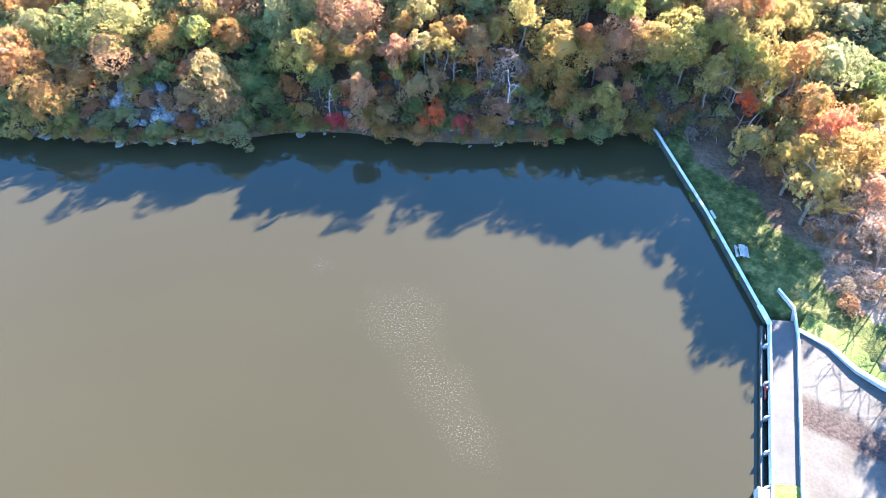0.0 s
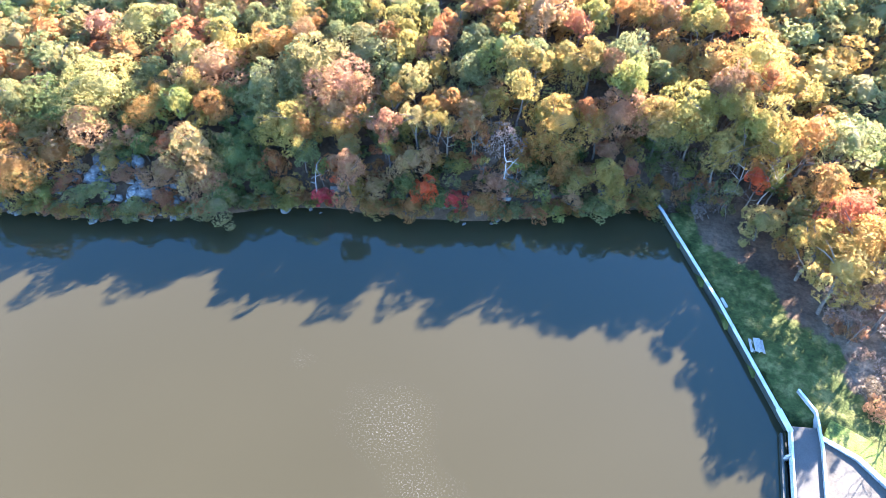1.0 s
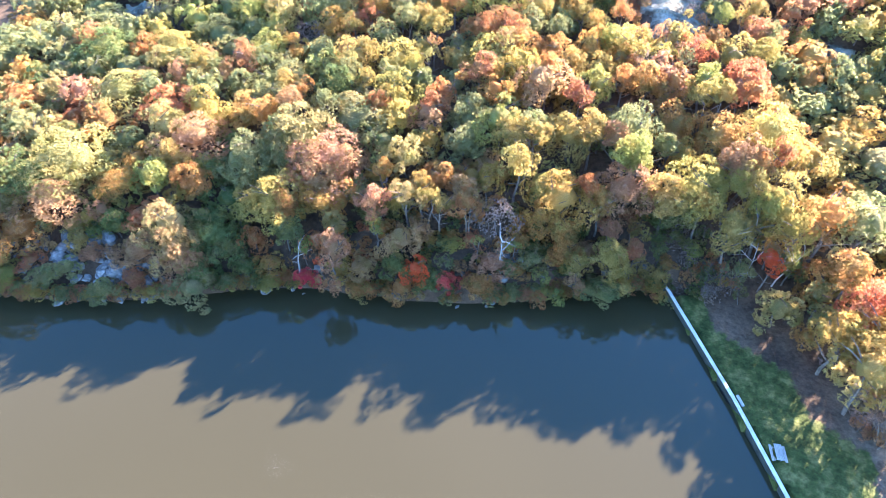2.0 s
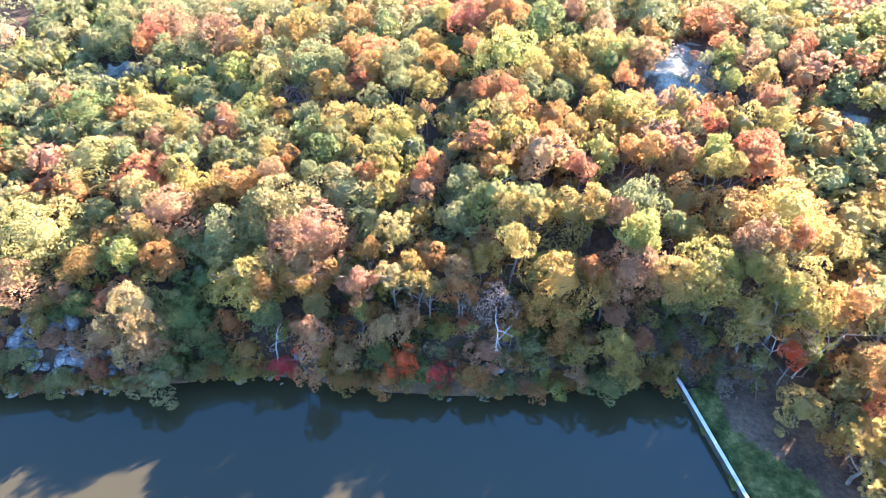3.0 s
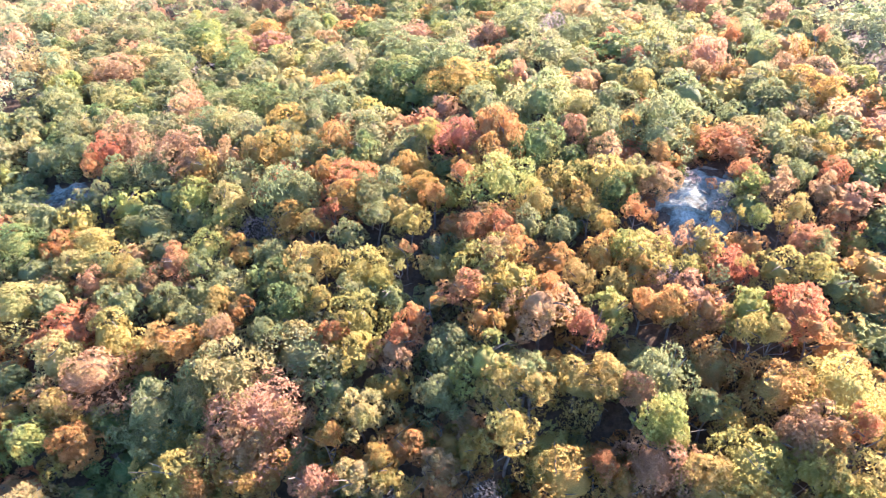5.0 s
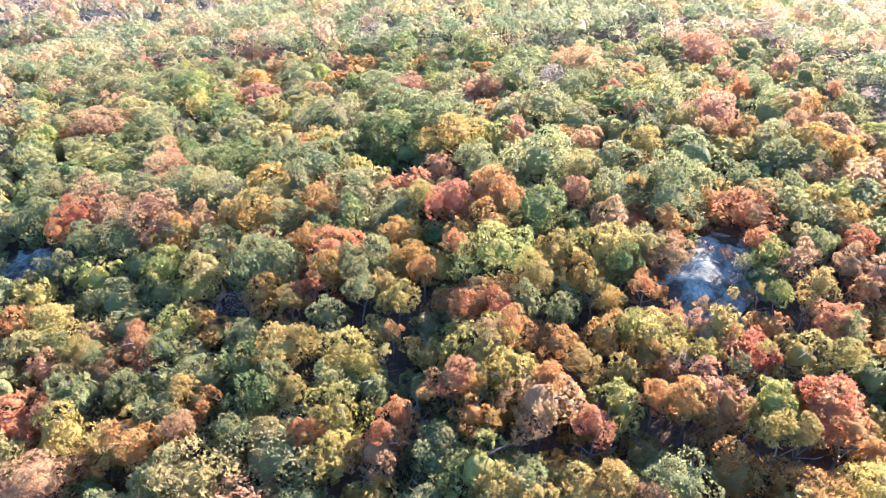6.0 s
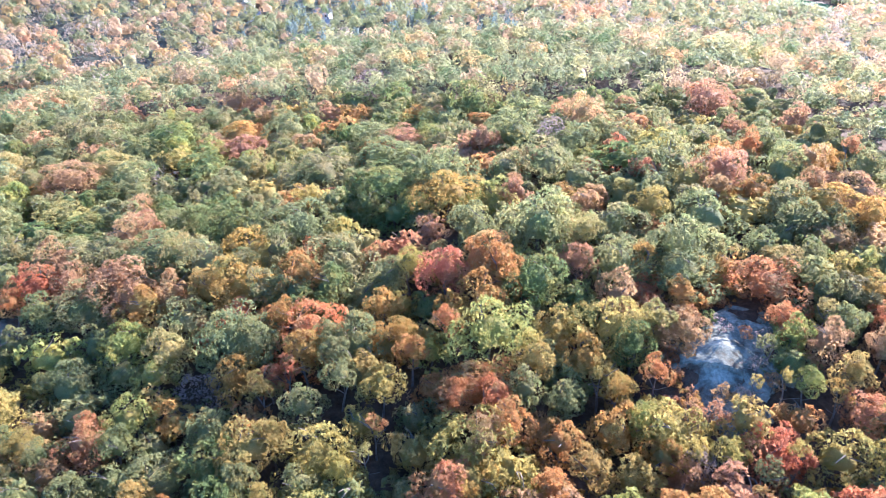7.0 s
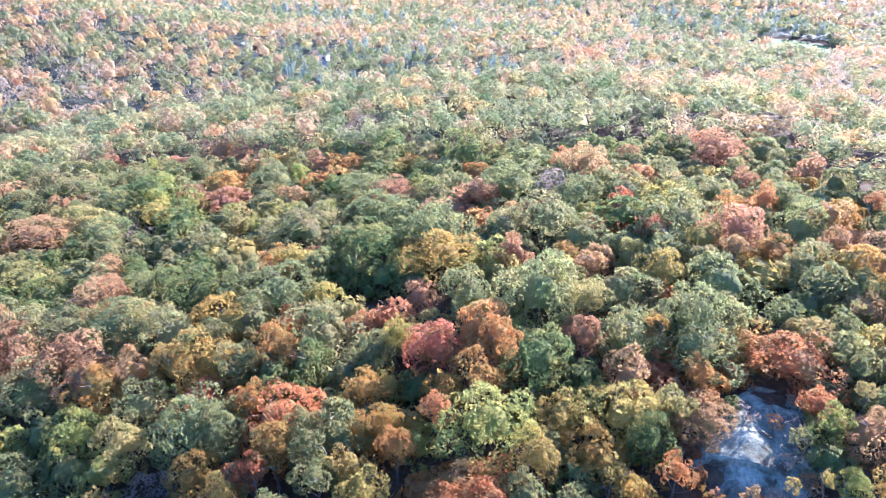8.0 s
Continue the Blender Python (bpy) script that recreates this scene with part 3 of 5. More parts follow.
def crown_mesh(colour, variant, size):
    """size: 0 bush, 1 tree, 2 broad tree, 3 tree far up the hill, 4 tree below the hilltop, 5 great tree, 6 tree between others, which differ in the fineness of their leaves."""
    key = (colour, variant, size)
    if key not in CROWNS:
        rng = np.random.default_rng(100 * variant + 7 * size + 3)
        clumps, count, leaf = ((24, 440, 0.165), (44, 1900, 0.099), (80, 4300, 0.062), (44, 1700, 0.104), (60, 2900, 0.076), (110, 6000, 0.054), (44, 640, 0.152))[size]
        if colour == "k":
            count //= 3
        c, r = crown_shape(rng, clumps)
        inside = [] if colour in "kh" or size == 0 else [(*core_dome(variant + 40, 2, 0.44), 1)]
        CROWNS[key] = woods_mesh("crown", [(leaf_cloud(rng, c, r, count, 1.27 * leaf, 0.62), 0)], inside, [LEAF[colour], INNER[colour]])
    return CROWNS[key]


def tube(verts, faces, a, b, ra, rb, sides=5):
    a, b = Vector(a), Vector(b)
    q = (b - a).to_track_quat("Z", "Y")
    base = len(verts)
    for p, r in ((a, ra), (b, rb)):
        for k in range(sides):
            w = 2 * math.pi * k / sides
            verts.append(p + q @ Vector((r * math.cos(w), r * math.sin(w), 0)))
    for k in range(sides):
        faces.append((base + k, base + (k + 1) % sides, base + sides + (k + 1) % sides, base + sides + k))


def branch(rng, verts, faces, at, way, length, radius, depth, fork):
    """A bending limb that forks."""
    p, d = Vector(at), Vector(way).normalized()
    steps = 3
    for i in range(steps):
        q = p + d * length / steps
        r0, r1 = radius * (1 - 0.22 * i), radius * (1 - 0.22 * (i + 1))
        tube(verts, faces, p, q, r0, r1, 4 if depth > 1 else 3)
        if depth > 0 and i > 0:
            for _ in range(fork):
                side = Vector(rng.normal(size=3)).normalized()
                branch(rng, verts, faces, q, d * 0.75 + side * 0.75 + Vector((0, 0, 0.15)), length * rng.uniform(0.5, 0.75), r1 * 0.62, depth - 1, fork)
        p = q
        d = (d + Vector(rng.normal(size=3)) * 0.2 + Vector((0, 0, 0.06))).normalized()


def trunk_meshes(mat, count, depth, fork, seed, lean=0.06, thick=1.0):
    """Trunks with limbs, one unit high."""
    made = []
    for i in range(count):
        rng, verts, faces = np.random.default_rng(seed + i), [], []
        p, d = Vector((0, 0, -0.08)), Vector((rng.normal() * lean, rng.normal() * lean, 1)).normalized()
        for k in range(4):
            q = p + d * 0.22
            tube(verts, faces, p, q, thick * (0.026 - 0.005 * k), thick * (0.026 - 0.005 * (k + 1)), 5)
            if k > 0:
                for _ in range(2):
                    w = rng.uniform(0, 2 * math.pi)
                    branch(rng, verts, faces, q, (math.cos(w), math.sin(w), 0.75), 0.34, 0.011 * thick, depth, fork)
            p, d = q, (d + Vector(rng.normal(size=3)) * 0.09).normalized()
        made.append(mesh_of("trunk", verts, faces, [mat]))
    return made


TRUNKS = trunk_meshes(BARK, 5, 0, 1, 20)
BARE = trunk_meshes(PALE_BARK, 4, 2, 2, 60, 0.2, 0.55)
THIN = trunk_meshes(BARK, 4, 1, 1, 160, 0.07, 0.5)
SNAGS = trunk_meshes(PALE_BARK, 3, 0, 1, 95, 0.08)
TWIGGY = trunk_meshes(BARK, 3, 2, 2, 80, 0.1, 0.6)
KIND = {"g": "oak_tree", "b": "ash_tree", "o": "beech_tree", "a": "hickory_tree", "r": "maple_tree", "p": "maple_tree", "d": "maple_tree", "m": "maple_tree", "q": "maple_tree",
        "h": "bare_tree", "y": "birch_tree", "l": "birch_tree", "c": "birch_tree", "k": "bare_tree"}
TINT = {"g": "dark green", "b": "grey-green", "o": "olive green and tan", "a": "amber brown", "r": "rust orange", "p": "peach pink", "d": "bright red",
        "m": "crimson", "q": "dusky red", "h": "pale twiggy grey", "y": "golden yellow", "l": "lime yellow", "c": "pale cream", "k": "thin withered grey"}
PLANTED, FIRST = [], 456              # trees past the first ones fill the gaps between them


LOW_TWIGS = trunk_meshes(BARK, 3, 1, 2, 140, 0.1, 0.6)


def plant(colour, x, y, top, r, bush=False, spot=None):
    """A tree with its crown's middle at x, y, its top at that height and a crown of that radius."""
    r = min(r, 5.6)
    n = len(PLANTED)
    root = max(y, 86.4 + float(shore_shift(x))) if x < 34 and y < 90 else y
    over = y - root
    z = float(ground(x, root)) if spot is None else spot
    z = max(z, -0.3)
    r *= 1.06 * (1.12 if ((x - 43) / 13) ** 2 + ((y - 135) / 15) ** 2 < 1 else 1.12 if x > 40 and y < 95 else 1.22 + 0.08 * float(smooth(125, 105, y)))
    top = max(top, z + 1.1 * r)
    h = top - z
    name = "shrub" if bush else KIND[colour]
    where = "beside the lake" if y < 92 else "on the hillside"
    leaves = "thin withered grey leaves" if colour == "k" else TINT[colour] + " autumn leaves"
    t = empty(name, (x, root, z), f"{'low shrub' if bush else 'leafy tree'} with {leaves} {where}", "shrub" if bush else "tree", "shrubs by the lake" if bush else "trees of the autumn wood")
    rv = min(1.08 * r, 0.62 * h) * (0.9 + 0.25 * ((n * 37) % 11) / 11)
    turn = Euler((0, 0, (n * 2.399) % 6.283))
    size = 0 if r < 1.7 else 5 if r > 7 and y < 172 else 2 if r > 5.4 or r > 4.4 and y < 172 else 3 if y > 172 else 4 if y > 120 else 1
    if n >= FIRST and size in (1, 2, 4):
        size = 6
    child("crown", crown_mesh(colour, n % VARIANTS, size), t, Matrix.LocRotScale((0, over, h - 0.93 * rv), turn, (r, r, rv)))
    stems = LOW_TWIGS if colour == "k" and bush else TWIGGY if colour == "k" else TRUNKS
    k = h if colour == "k" else h * 0.88
    child("trunk", stems[n % len(stems)], t, Matrix.Rotation(math.atan2(-over, 0.8 * h), 4, "X") @ Matrix.LocRotScale((0, 0, 0), turn, (k * 1.1, k * 1.1, k)))
    PLANTED.append((x, y, r, colour))
    return t


plant("a", 55.0, 69.8, 14.5, 4.4)
plant("r", 55.7, 74.7, 14.1, 3.3)
plant("c", 47.1, 79.3, 8.2, 2.7)
plant("a", 54.3, 80.5, 14.6, 3.4)
plant("r", 15.7, 83.0, 3.4, 1.1)
plant("a", 55.1, 83.8, 6.5, 3.6)
plant("o", 25.1, 83.8, 3.3, 2.3)
plant("l", 18.2, 83.8, 3.7, 1.2)
plant("p", 20.2, 83.9, 6.6, 1.2)
plant("a", 7.1, 84.6, 5.1, 2.0)
plant("a", -3.6, 85.4, 3.6, 2.1)
plant("g", 0.6, 85.4, 3.9, 2.3)
plant("m", 2.6, 85.2, 5.6, 1.4)
plant("d", 47.5, 85.8, 9.2, 1.5)
plant("q", -41.5, 86.0, 1.1, 1.8)
plant("d", -1.7, 86.0, 7.4, 1.6)
plant("y", 25.5, 86.4, 10.0, 2.0)
plant("m", -17.3, 86.4, 5.1, 1.3)
plant("p", -13.0, 86.9, 11.2, 2.0)
plant("g", -32.5, 87.0, 3.5, 2.6)
plant("l", -59.9, 87.1, 0.1, 2.0)
plant("a", -12.5, 88.0, 4.4, 1.9)
plant("g", -26.2, 88.4, 2.2, 2.0)
plant("y", 42.1, 88.5, 13.7, 2.7)
plant("l", 7.1, 88.5, 9.4, 0.7)
plant("q", -56.6, 88.6, 0.9, 1.7)
plant("p", -35.6, 88.6, 10.1, 2.9)
plant("y", 50.0, 88.8, 15.2, 2.8)
plant("p", -41.1, 89.1, 8.1, 2.7)
plant("a", 19.7, 89.2, 8.0, 2.1)
plant("p", -3.6, 89.8, 11.2, 2.4)
plant("o", 62.0, 91.2, 15.0, 4.2)
plant("c", -36.4, 91.3, 13.5, 3.2)
plant("g", -30.8, 91.6, 8.9, 3.5)
plant("c", -13.1, 91.8, 10.6, 1.5)
plant("y", 49.6, 92.5, 17.0, 3.9)
plant("k", 10.1, 92.5, 12.0, 2.5)
plant("r", 5.7, 93.0, 14.2, 1.7)
plant("p", -7.8, 93.3, 14.5, 1.9)
plant("y", 33.6, 93.4, 15.9, 3.0)
plant("c", -2.7, 93.7, 15.9, 1.9)
plant("y", 44.9, 93.9, 17.6, 2.4)
plant("a", 18.9, 94.1, 16.4, 3.5)
plant("g", 35.1, 94.6, 8.3, 2.7)
plant("p", 5.5, 94.9, 14.4, 2.1)
plant("y", -22.1, 95.0, 14.5, 3.4)
plant("y", 38.1, 95.2, 18.0, 3.7)
plant("a", -13.2, 96.0, 13.0, 2.7)
plant("p", 28.7, 96.0, 16.4, 3.6)
plant("p", -54.9, 96.4, 10.6, 4.3)
plant("g", -29.2, 97.2, 10.4, 3.1)
plant("p", 45.3, 97.5, 19.3, 2.8)
plant("a", 1.1, 97.6, 15.8, 2.4)
plant("y", 12.8, 97.7, 18.6, 2.4)
plant("a", -6.4, 97.8, 15.4, 1.3)
plant("a", 6.3, 98.4, 14.6, 2.0)
plant("l", 29.6, 98.6, 19.5, 2.3)
plant("l", -40.6, 98.8, 15.5, 2.7)
plant("a", -45.4, 98.9, 11.1, 3.2)
plant("y", -24.9, 99.3, 12.6, 2.7)
plant("g", -60.7, 100.3, 15.1, 4.5)
plant("c", -3.1, 101.3, 16.8, 2.8)
plant("b", -27.4, 101.4, 17.6, 3.5)
plant("c", -53.2, 101.8, 14.6, 5.3)
plant("p", -15.0, 102.8, 17.0, 5.1)
plant("y", 50.1, 102.8, 21.7, 3.7)
plant("a", 43.8, 103.7, 20.1, 3.6)
plant("o", 15.2, 105.1, 20.2, 2.3)
plant("b", 30.7, 105.2, 20.4, 3.5)
plant("y", 21.4, 105.4, 19.1, 3.4)
plant("l", 10.6, 106.3, 21.0, 3.0)
plant("c", -19.6, 106.9, 19.7, 4.6)
plant("p", -36.6, 107.2, 17.2, 4.6)
plant("c", -40.6, 108.1, 18.3, 3.0)
plant("a", 37.8, 108.2, 19.8, 3.7)
plant("p", 0.0, 109.4, 19.1, 2.4)
plant("b", 7.1, 109.6, 19.2, 3.8)
plant("a", -26.3, 109.7, 19.9, 3.0)
plant("o", -11.4, 110.8, 17.3, 5.4)
plant("y", -35.8, 112.5, 19.3, 3.6)
plant("p", 17.7, 113.5, 23.7, 3.2)
plant("r", 49.3, 113.9, 22.8, 3.2)
plant("r", -33.9, 114.0, 13.9, 1.7)
plant("l", 43.3, 114.0, 22.2, 2.3)
plant("a", 34.3, 114.5, 22.0, 2.6)
plant("y", -4.9, 114.6, 20.1, 3.3)
plant("g", -14.7, 116.1, 20.2, 2.6)
plant("p", 38.2, 116.6, 22.6, 3.1)
plant("q", 8.4, 117.2, 22.4, 2.6)
plant("c", -51.0, 117.2, 18.2, 4.8)
plant("b", -1.4, 118.6, 20.4, 2.6)
plant("y", 27.9, 119.8, 20.7, 2.3)
plant("b", -22.1, 120.5, 19.3, 3.6)
plant("p", 33.8, 120.6, 19.7, 2.8)
plant("y", 49.6, 121.4, 23.2, 2.9)
plant("r", 43.8, 122.6, 23.1, 3.3)
plant("y", 12.5, 122.6, 23.9, 4.9)
plant("y", -12.6, 122.9, 22.0, 2.9)
plant("y", -5.6, 123.4, 21.6, 3.9)
plant("q", -31.6, 124.7, 20.2, 2.6)
plant("y", 33.4, 125.0, 23.6, 3.7)
plant("a", 27.3, 126.1, 22.6, 3.3)
plant("l", -28.2, 128.3, 20.5, 2.6)
plant("g", -56.9, 129.7, 18.9, 4.9)
plant("y", -45.0, 130.5, 19.1, 4.2)
plant("r", 12.2, 131.9, 23.5, 4.5)
plant("k", -21.7, 134.2, 19.5, 2.7)
plant("b", -38.0, 134.7, 18.6, 3.8)
plant("g", 31.6, 137.3, 25.8, 2.6)
plant("p", 55.2, 137.6, 27.0, 2.9)
plant("l", 13.9, 138.9, 28.1, 4.6)
plant("c", -27.2, 138.9, 22.7, 2.8)
plant("b", -2.9, 139.0, 25.4, 3.5)
plant("a", 0.6, 139.2, 23.2, 2.9)
plant("l", 52.1, 139.3, 26.3, 2.5)
plant("p", 38.6, 140.5, 23.1, 3.5)
plant("y", 29.8, 140.6, 27.6, 3.9)
plant("l", -33.5, 141.0, 22.4, 3.0)
plant("b", -18.9, 141.1, 25.0, 4.7)
plant("c", 35.3, 141.2, 26.7, 2.4)
plant("y", 22.9, 141.3, 25.5, 2.8)
plant("r", -9.4, 141.9, 25.6, 4.3)
plant("a", -0.4, 146.2, 24.9, 2.4)
plant("p", 31.7, 146.8, 27.4, 3.1)
plant("a", 13.8, 146.9, 27.2, 3.0)
plant("o", -42.4, 148.6, 23.1, 4.5)
plant("r", 45.2, 149.2, 23.7, 2.3)
plant("g", 20.9, 149.6, 29.6, 4.4)
plant("r", 52.8, 149.5, 28.0, 5.0)
plant("p", -29.9, 149.7, 24.7, 2.3)
plant("p", -37.0, 151.6, 24.9, 5.2)
plant("q", 8.2, 152.1, 28.2, 2.8)
plant("b", 41.7, 152.3, 28.9, 4.8)
plant("b", 0.1, 153.0, 25.8, 2.5)
plant("a", -21.0, 153.4, 24.5, 5.7)
plant("c", 56.4, 153.8, 28.8, 2.8)
plant("p", 27.4, 154.1, 28.1, 2.2)
plant("b", 32.8, 154.4, 30.1, 4.0)
plant("y", 2.9, 154.7, 26.7, 1.7)
plant("r", 13.8, 155.4, 29.9, 4.6)
# beyond y = 155 some leaf colours are muted, haze put into them
plant("o", -7.3, 157.6, 26.7, 4.9)
plant("o", 43.1, 158.0, 31.4, 4.3)
plant("o", -27.8, 158.4, 26.4, 5.2)
plant("b", -35.3, 159.6, 26.1, 5.5)
plant("q", -2.6, 159.7, 24.6, 2.0)
plant("o", -47.6, 160.5, 25.3, 5.8)
plant("p", 67.3, 161.1, 28.9, 3.6)
plant("a", -21.3, 161.6, 26.5, 5.3)
plant("o", 22.9, 164.4, 32.4, 5.4)
plant("o", 34.2, 164.5, 31.0, 4.4)
plant("p", -42.8, 165.5, 25.9, 3.7)
plant("b", 12.6, 165.8, 29.6, 3.6)
plant("b", 49.1, 166.1, 32.0, 5.1)
plant("b", -15.7, 168.9, 27.7, 5.5)
plant("a", 69.8, 169.4, 33.0, 4.7)
plant("o", 63.7, 170.3, 31.9, 3.7)
plant("g", -53.3, 171.1, 22.2, 4.0)
plant("o", 48.0, 172.2, 30.3, 3.2)
plant("g", -35.0, 173.5, 24.6, 4.7)
plant("p", 31.7, 174.0, 29.1, 2.6)
plant("a", 61.3, 175.7, 31.0, 3.9)
plant("l", 16.1, 175.8, 29.0, 3.9)
plant("c", 38.6, 177.0, 29.4, 2.8)
plant("b", 44.0, 177.1, 32.4, 4.1)
plant("y", -15.2, 177.5, 27.8, 2.7)
plant("a", 8.5, 177.8, 29.6, 5.7)
plant("p", 57.0, 181.3, 34.2, 4.4)
plant("b", 68.7, 183.0, 34.2, 4.7)
plant("g", -2.9, 183.0, 27.2, 6.0)
plant("q", 44.4, 184.1, 31.2, 2.4)
plant("b", 49.3, 184.9, 34.7, 5.4)
plant("q", 81.5, 185.6, 34.5, 1.4)
plant("o", 33.0, 185.9, 28.9, 4.8)
plant("b", 7.9, 187.2, 31.1, 5.7)
plant("o", -16.0, 190.8, 28.5, 7.5)
plant("o", 27.5, 191.6, 31.3, 6.4)
plant("p", -65.8, 192.6, 25.0, 8.8)
plant("o", -54.4, 193.2, 21.4, 8.0)
plant("k", -48.6, 194.4, 20.8, 4.0)
plant("y", 51.8, 196.9, 32.6, 4.3)
plant("g", -41.5, 200.3, 18.9, 4.7)
plant("b", -4.8, 200.6, 27.3, 7.4)
plant("b", 44.3, 206.4, 31.0, 9.5)
plant("b", 22.6, 208.0, 32.1, 6.6)
plant("b", -78.2, 208.7, 23.4, 7.4)
plant("p", -1.1, 210.1, 27.4, 4.6)
plant("b", -8.5, 212.4, 26.5, 5.3)
plant("g", -53.8, 214.4, 25.7, 8.9)
plant("p", 39.0, 216.1, 33.7, 4.8)
plant("a", -38.9, 216.1, 21.4, 8.2)
plant("q", 50.7, 216.3, 29.9, 3.7)
plant("o", -70.2, 218.0, 25.7, 7.5)
plant("b", -28.3, 220.3, 27.4, 6.9)
plant("p", 70.1, 226.9, 34.3, 6.7)
plant("o", 81.3, 228.3, 32.8, 7.0)
plant("g", 14.4, 232.4, 32.8, 7.1)
plant("p", -21.5, 234.0, 22.9, 4.1)
plant("g", -3.5, 241.2, 30.0, 5.5)
plant("p", -47.9, 243.8, 25.7, 3.7)
plant("k", -15.0, 266.3, 23.8, 7.2)
plant("r", -68.5, 93.5, 15.0, 3.2)
plant("a", -63.5, 88.4, 11.5, 3.6)
plant("y", -66.0, 86.4, 7.5, 2.6)
plant("c", -61.2, 87.0, 7.5, 1.6)
plant("b", -67.0, 99.5, 16.0, 3.4)
plant("y", -25.2, 95.7, 13.3, 2.2)
plant("q", -13.1, 82.4, 7.7, 1.2)
plant("o", -32.8, 84.1, 5.9, 2.6)
plant("o", -45.3, 84.3, 4.9, 1.8)
plant("d", -14.8, 85.5, 7.9, 0.6)
plant("y", 26.5, 85.6, 7.7, 1.9)
plant("l", 16.2, 85.9, 5.5, 1.0)
plant("a", -21.8, 86.2, 6.6, 0.7)
plant("g", -4.4, 87.1, 7.4, 1.8)
plant("q", 29.0, 87.4, 9.3, 1.3)
plant("a", 17.3, 87.4, 6.7, 0.8)
plant("y", 21.5, 87.5, 7.3, 1.7)
plant("p", -34.6, 87.6, 7.8, 2.6)
plant("l", 12.1, 88.6, 8.5, 1.0)
plant("p", -47.8, 88.8, 6.6, 1.5)
plant("p", -44.8, 88.8, 6.9, 1.0)
plant("l", -17.5, 89.6, 7.9, 1.0)
plant("p", -42.8, 89.6, 7.5, 0.9)
plant("o", -28.8, 89.9, 7.0, 2.0)
plant("p", 25.9, 90.0, 10.4, 1.3)
plant("l", -7.2, 90.4, 11.3, 1.0)
plant("l", 47.1, 90.6, 15.5, 2.3)
plant("a", 19.2, 91.3, 10.5, 2.3)
plant("r", -25.0, 91.4, 8.3, 1.7)
plant("b", -20.2, 91.5, 9.6, 2.1)
plant("a", 16.3, 92.3, 12.2, 1.9)
plant("g", -44.7, 92.3, 10.1, 2.0)
plant("a", 38.6, 92.5, 15.2, 1.9)
plant("y", 1.7, 92.7, 14.1, 1.2)
plant("c", -51.5, 92.9, 7.9, 1.6)
plant("o", 35.9, 93.2, 13.5, 2.0)
plant("y", 43.3, 93.4, 16.8, 2.0)
plant("y", -0.1, 93.4, 14.3, 1.3)
plant("a", 24.7, 93.5, 13.8, 1.6)
plant("a", -20.5, 94.1, 12.8, 2.2)
plant("g", -32.8, 94.3, 10.2, 1.9)
plant("r", 22.6, 94.9, 15.2, 1.3)
plant("a", -15.6, 95.1, 13.0, 2.4)
plant("a", -0.8, 95.1, 15.3, 1.4)
plant("r", 46.4, 95.9, 18.4, 1.4)
plant("y", 40.9, 96.2, 16.8, 2.5)
plant("g", -48.1, 96.9, 10.8, 2.1)
plant("p", 43.2, 97.2, 18.1, 1.7)
plant("a", 8.7, 97.3, 14.9, 1.9)
plant("l", 29.8, 97.8, 17.8, 1.9)
plant("p", -20.3, 97.8, 14.2, 1.4)
plant("p", -16.0, 98.0, 14.4, 2.7)
plant("r", 50.6, 98.4, 19.1, 1.4)
plant("c", -52.8, 98.5, 11.7, 2.8)
plant("a", -34.7, 98.5, 13.7, 2.7)
plant("y", 55.4, 98.6, 18.4, 2.2)
plant("b", -26.6, 99.0, 13.7, 2.0)
plant("a", 37.8, 100.7, 17.2, 1.7)
plant("p", -12.6, 101.2, 15.7, 2.7)
plant("o", 35.2, 101.7, 17.3, 1.7)
plant("p", -17.1, 101.8, 16.9, 2.6)
plant("o", -22.5, 102.3, 16.0, 2.0)
plant("a", -43.9, 102.4, 14.7, 2.1)
plant("y", -38.8, 102.5, 15.8, 2.3)
plant("p", 27.8, 102.5, 18.6, 2.0)
plant("y", 16.0, 102.9, 19.7, 1.6)
plant("y", 12.5, 103.6, 19.6, 2.4)
plant("b", -48.4, 103.7, 13.8, 2.1)
plant("b", 5.1, 103.9, 17.5, 2.7)
plant("y", 24.4, 104.2, 19.3, 2.4)
plant("o", -6.9, 104.4, 16.8, 2.1)
plant("o", -21.6, 106.0, 18.4, 2.9)
plant("b", -46.8, 106.7, 15.6, 2.5)
plant("c", -55.8, 108.2, 14.8, 3.0)
plant("y", 44.8, 109.4, 21.5, 1.7)
plant("r", 49.5, 109.7, 21.9, 1.5)
plant("y", 42.5, 110.1, 21.5, 1.8)
plant("b", 6.3, 110.4, 19.7, 2.1)
plant("r", 0.7, 110.6, 19.4, 1.4)
plant("p", -21.6, 110.7, 19.5, 1.7)
plant("a", 12.4, 110.8, 21.1, 0.7)
plant("r", -7.9, 111.2, 18.6, 1.6)
plant("b", -16.4, 111.3, 19.5, 1.5)
plant("q", 23.0, 111.3, 21.2, 1.7)
plant("c", -12.9, 111.6, 18.2, 1.9)
plant("a", 10.2, 112.3, 21.0, 1.7)
plant("c", -10.8, 112.3, 18.2, 1.1)
plant("y", -6.8, 112.6, 19.6, 0.9)
plant("r", 2.2, 113.1, 20.0, 1.7)
plant("p", -38.1, 114.1, 17.7, 1.0)
plant("a", 38.6, 114.3, 22.0, 2.5)
plant("a", 5.0, 114.6, 20.9, 0.8)
plant("b", -24.8, 114.8, 19.4, 2.5)
plant("l", 26.7, 114.8, 21.1, 2.3)
plant("r", 30.8, 115.2, 21.3, 1.8)
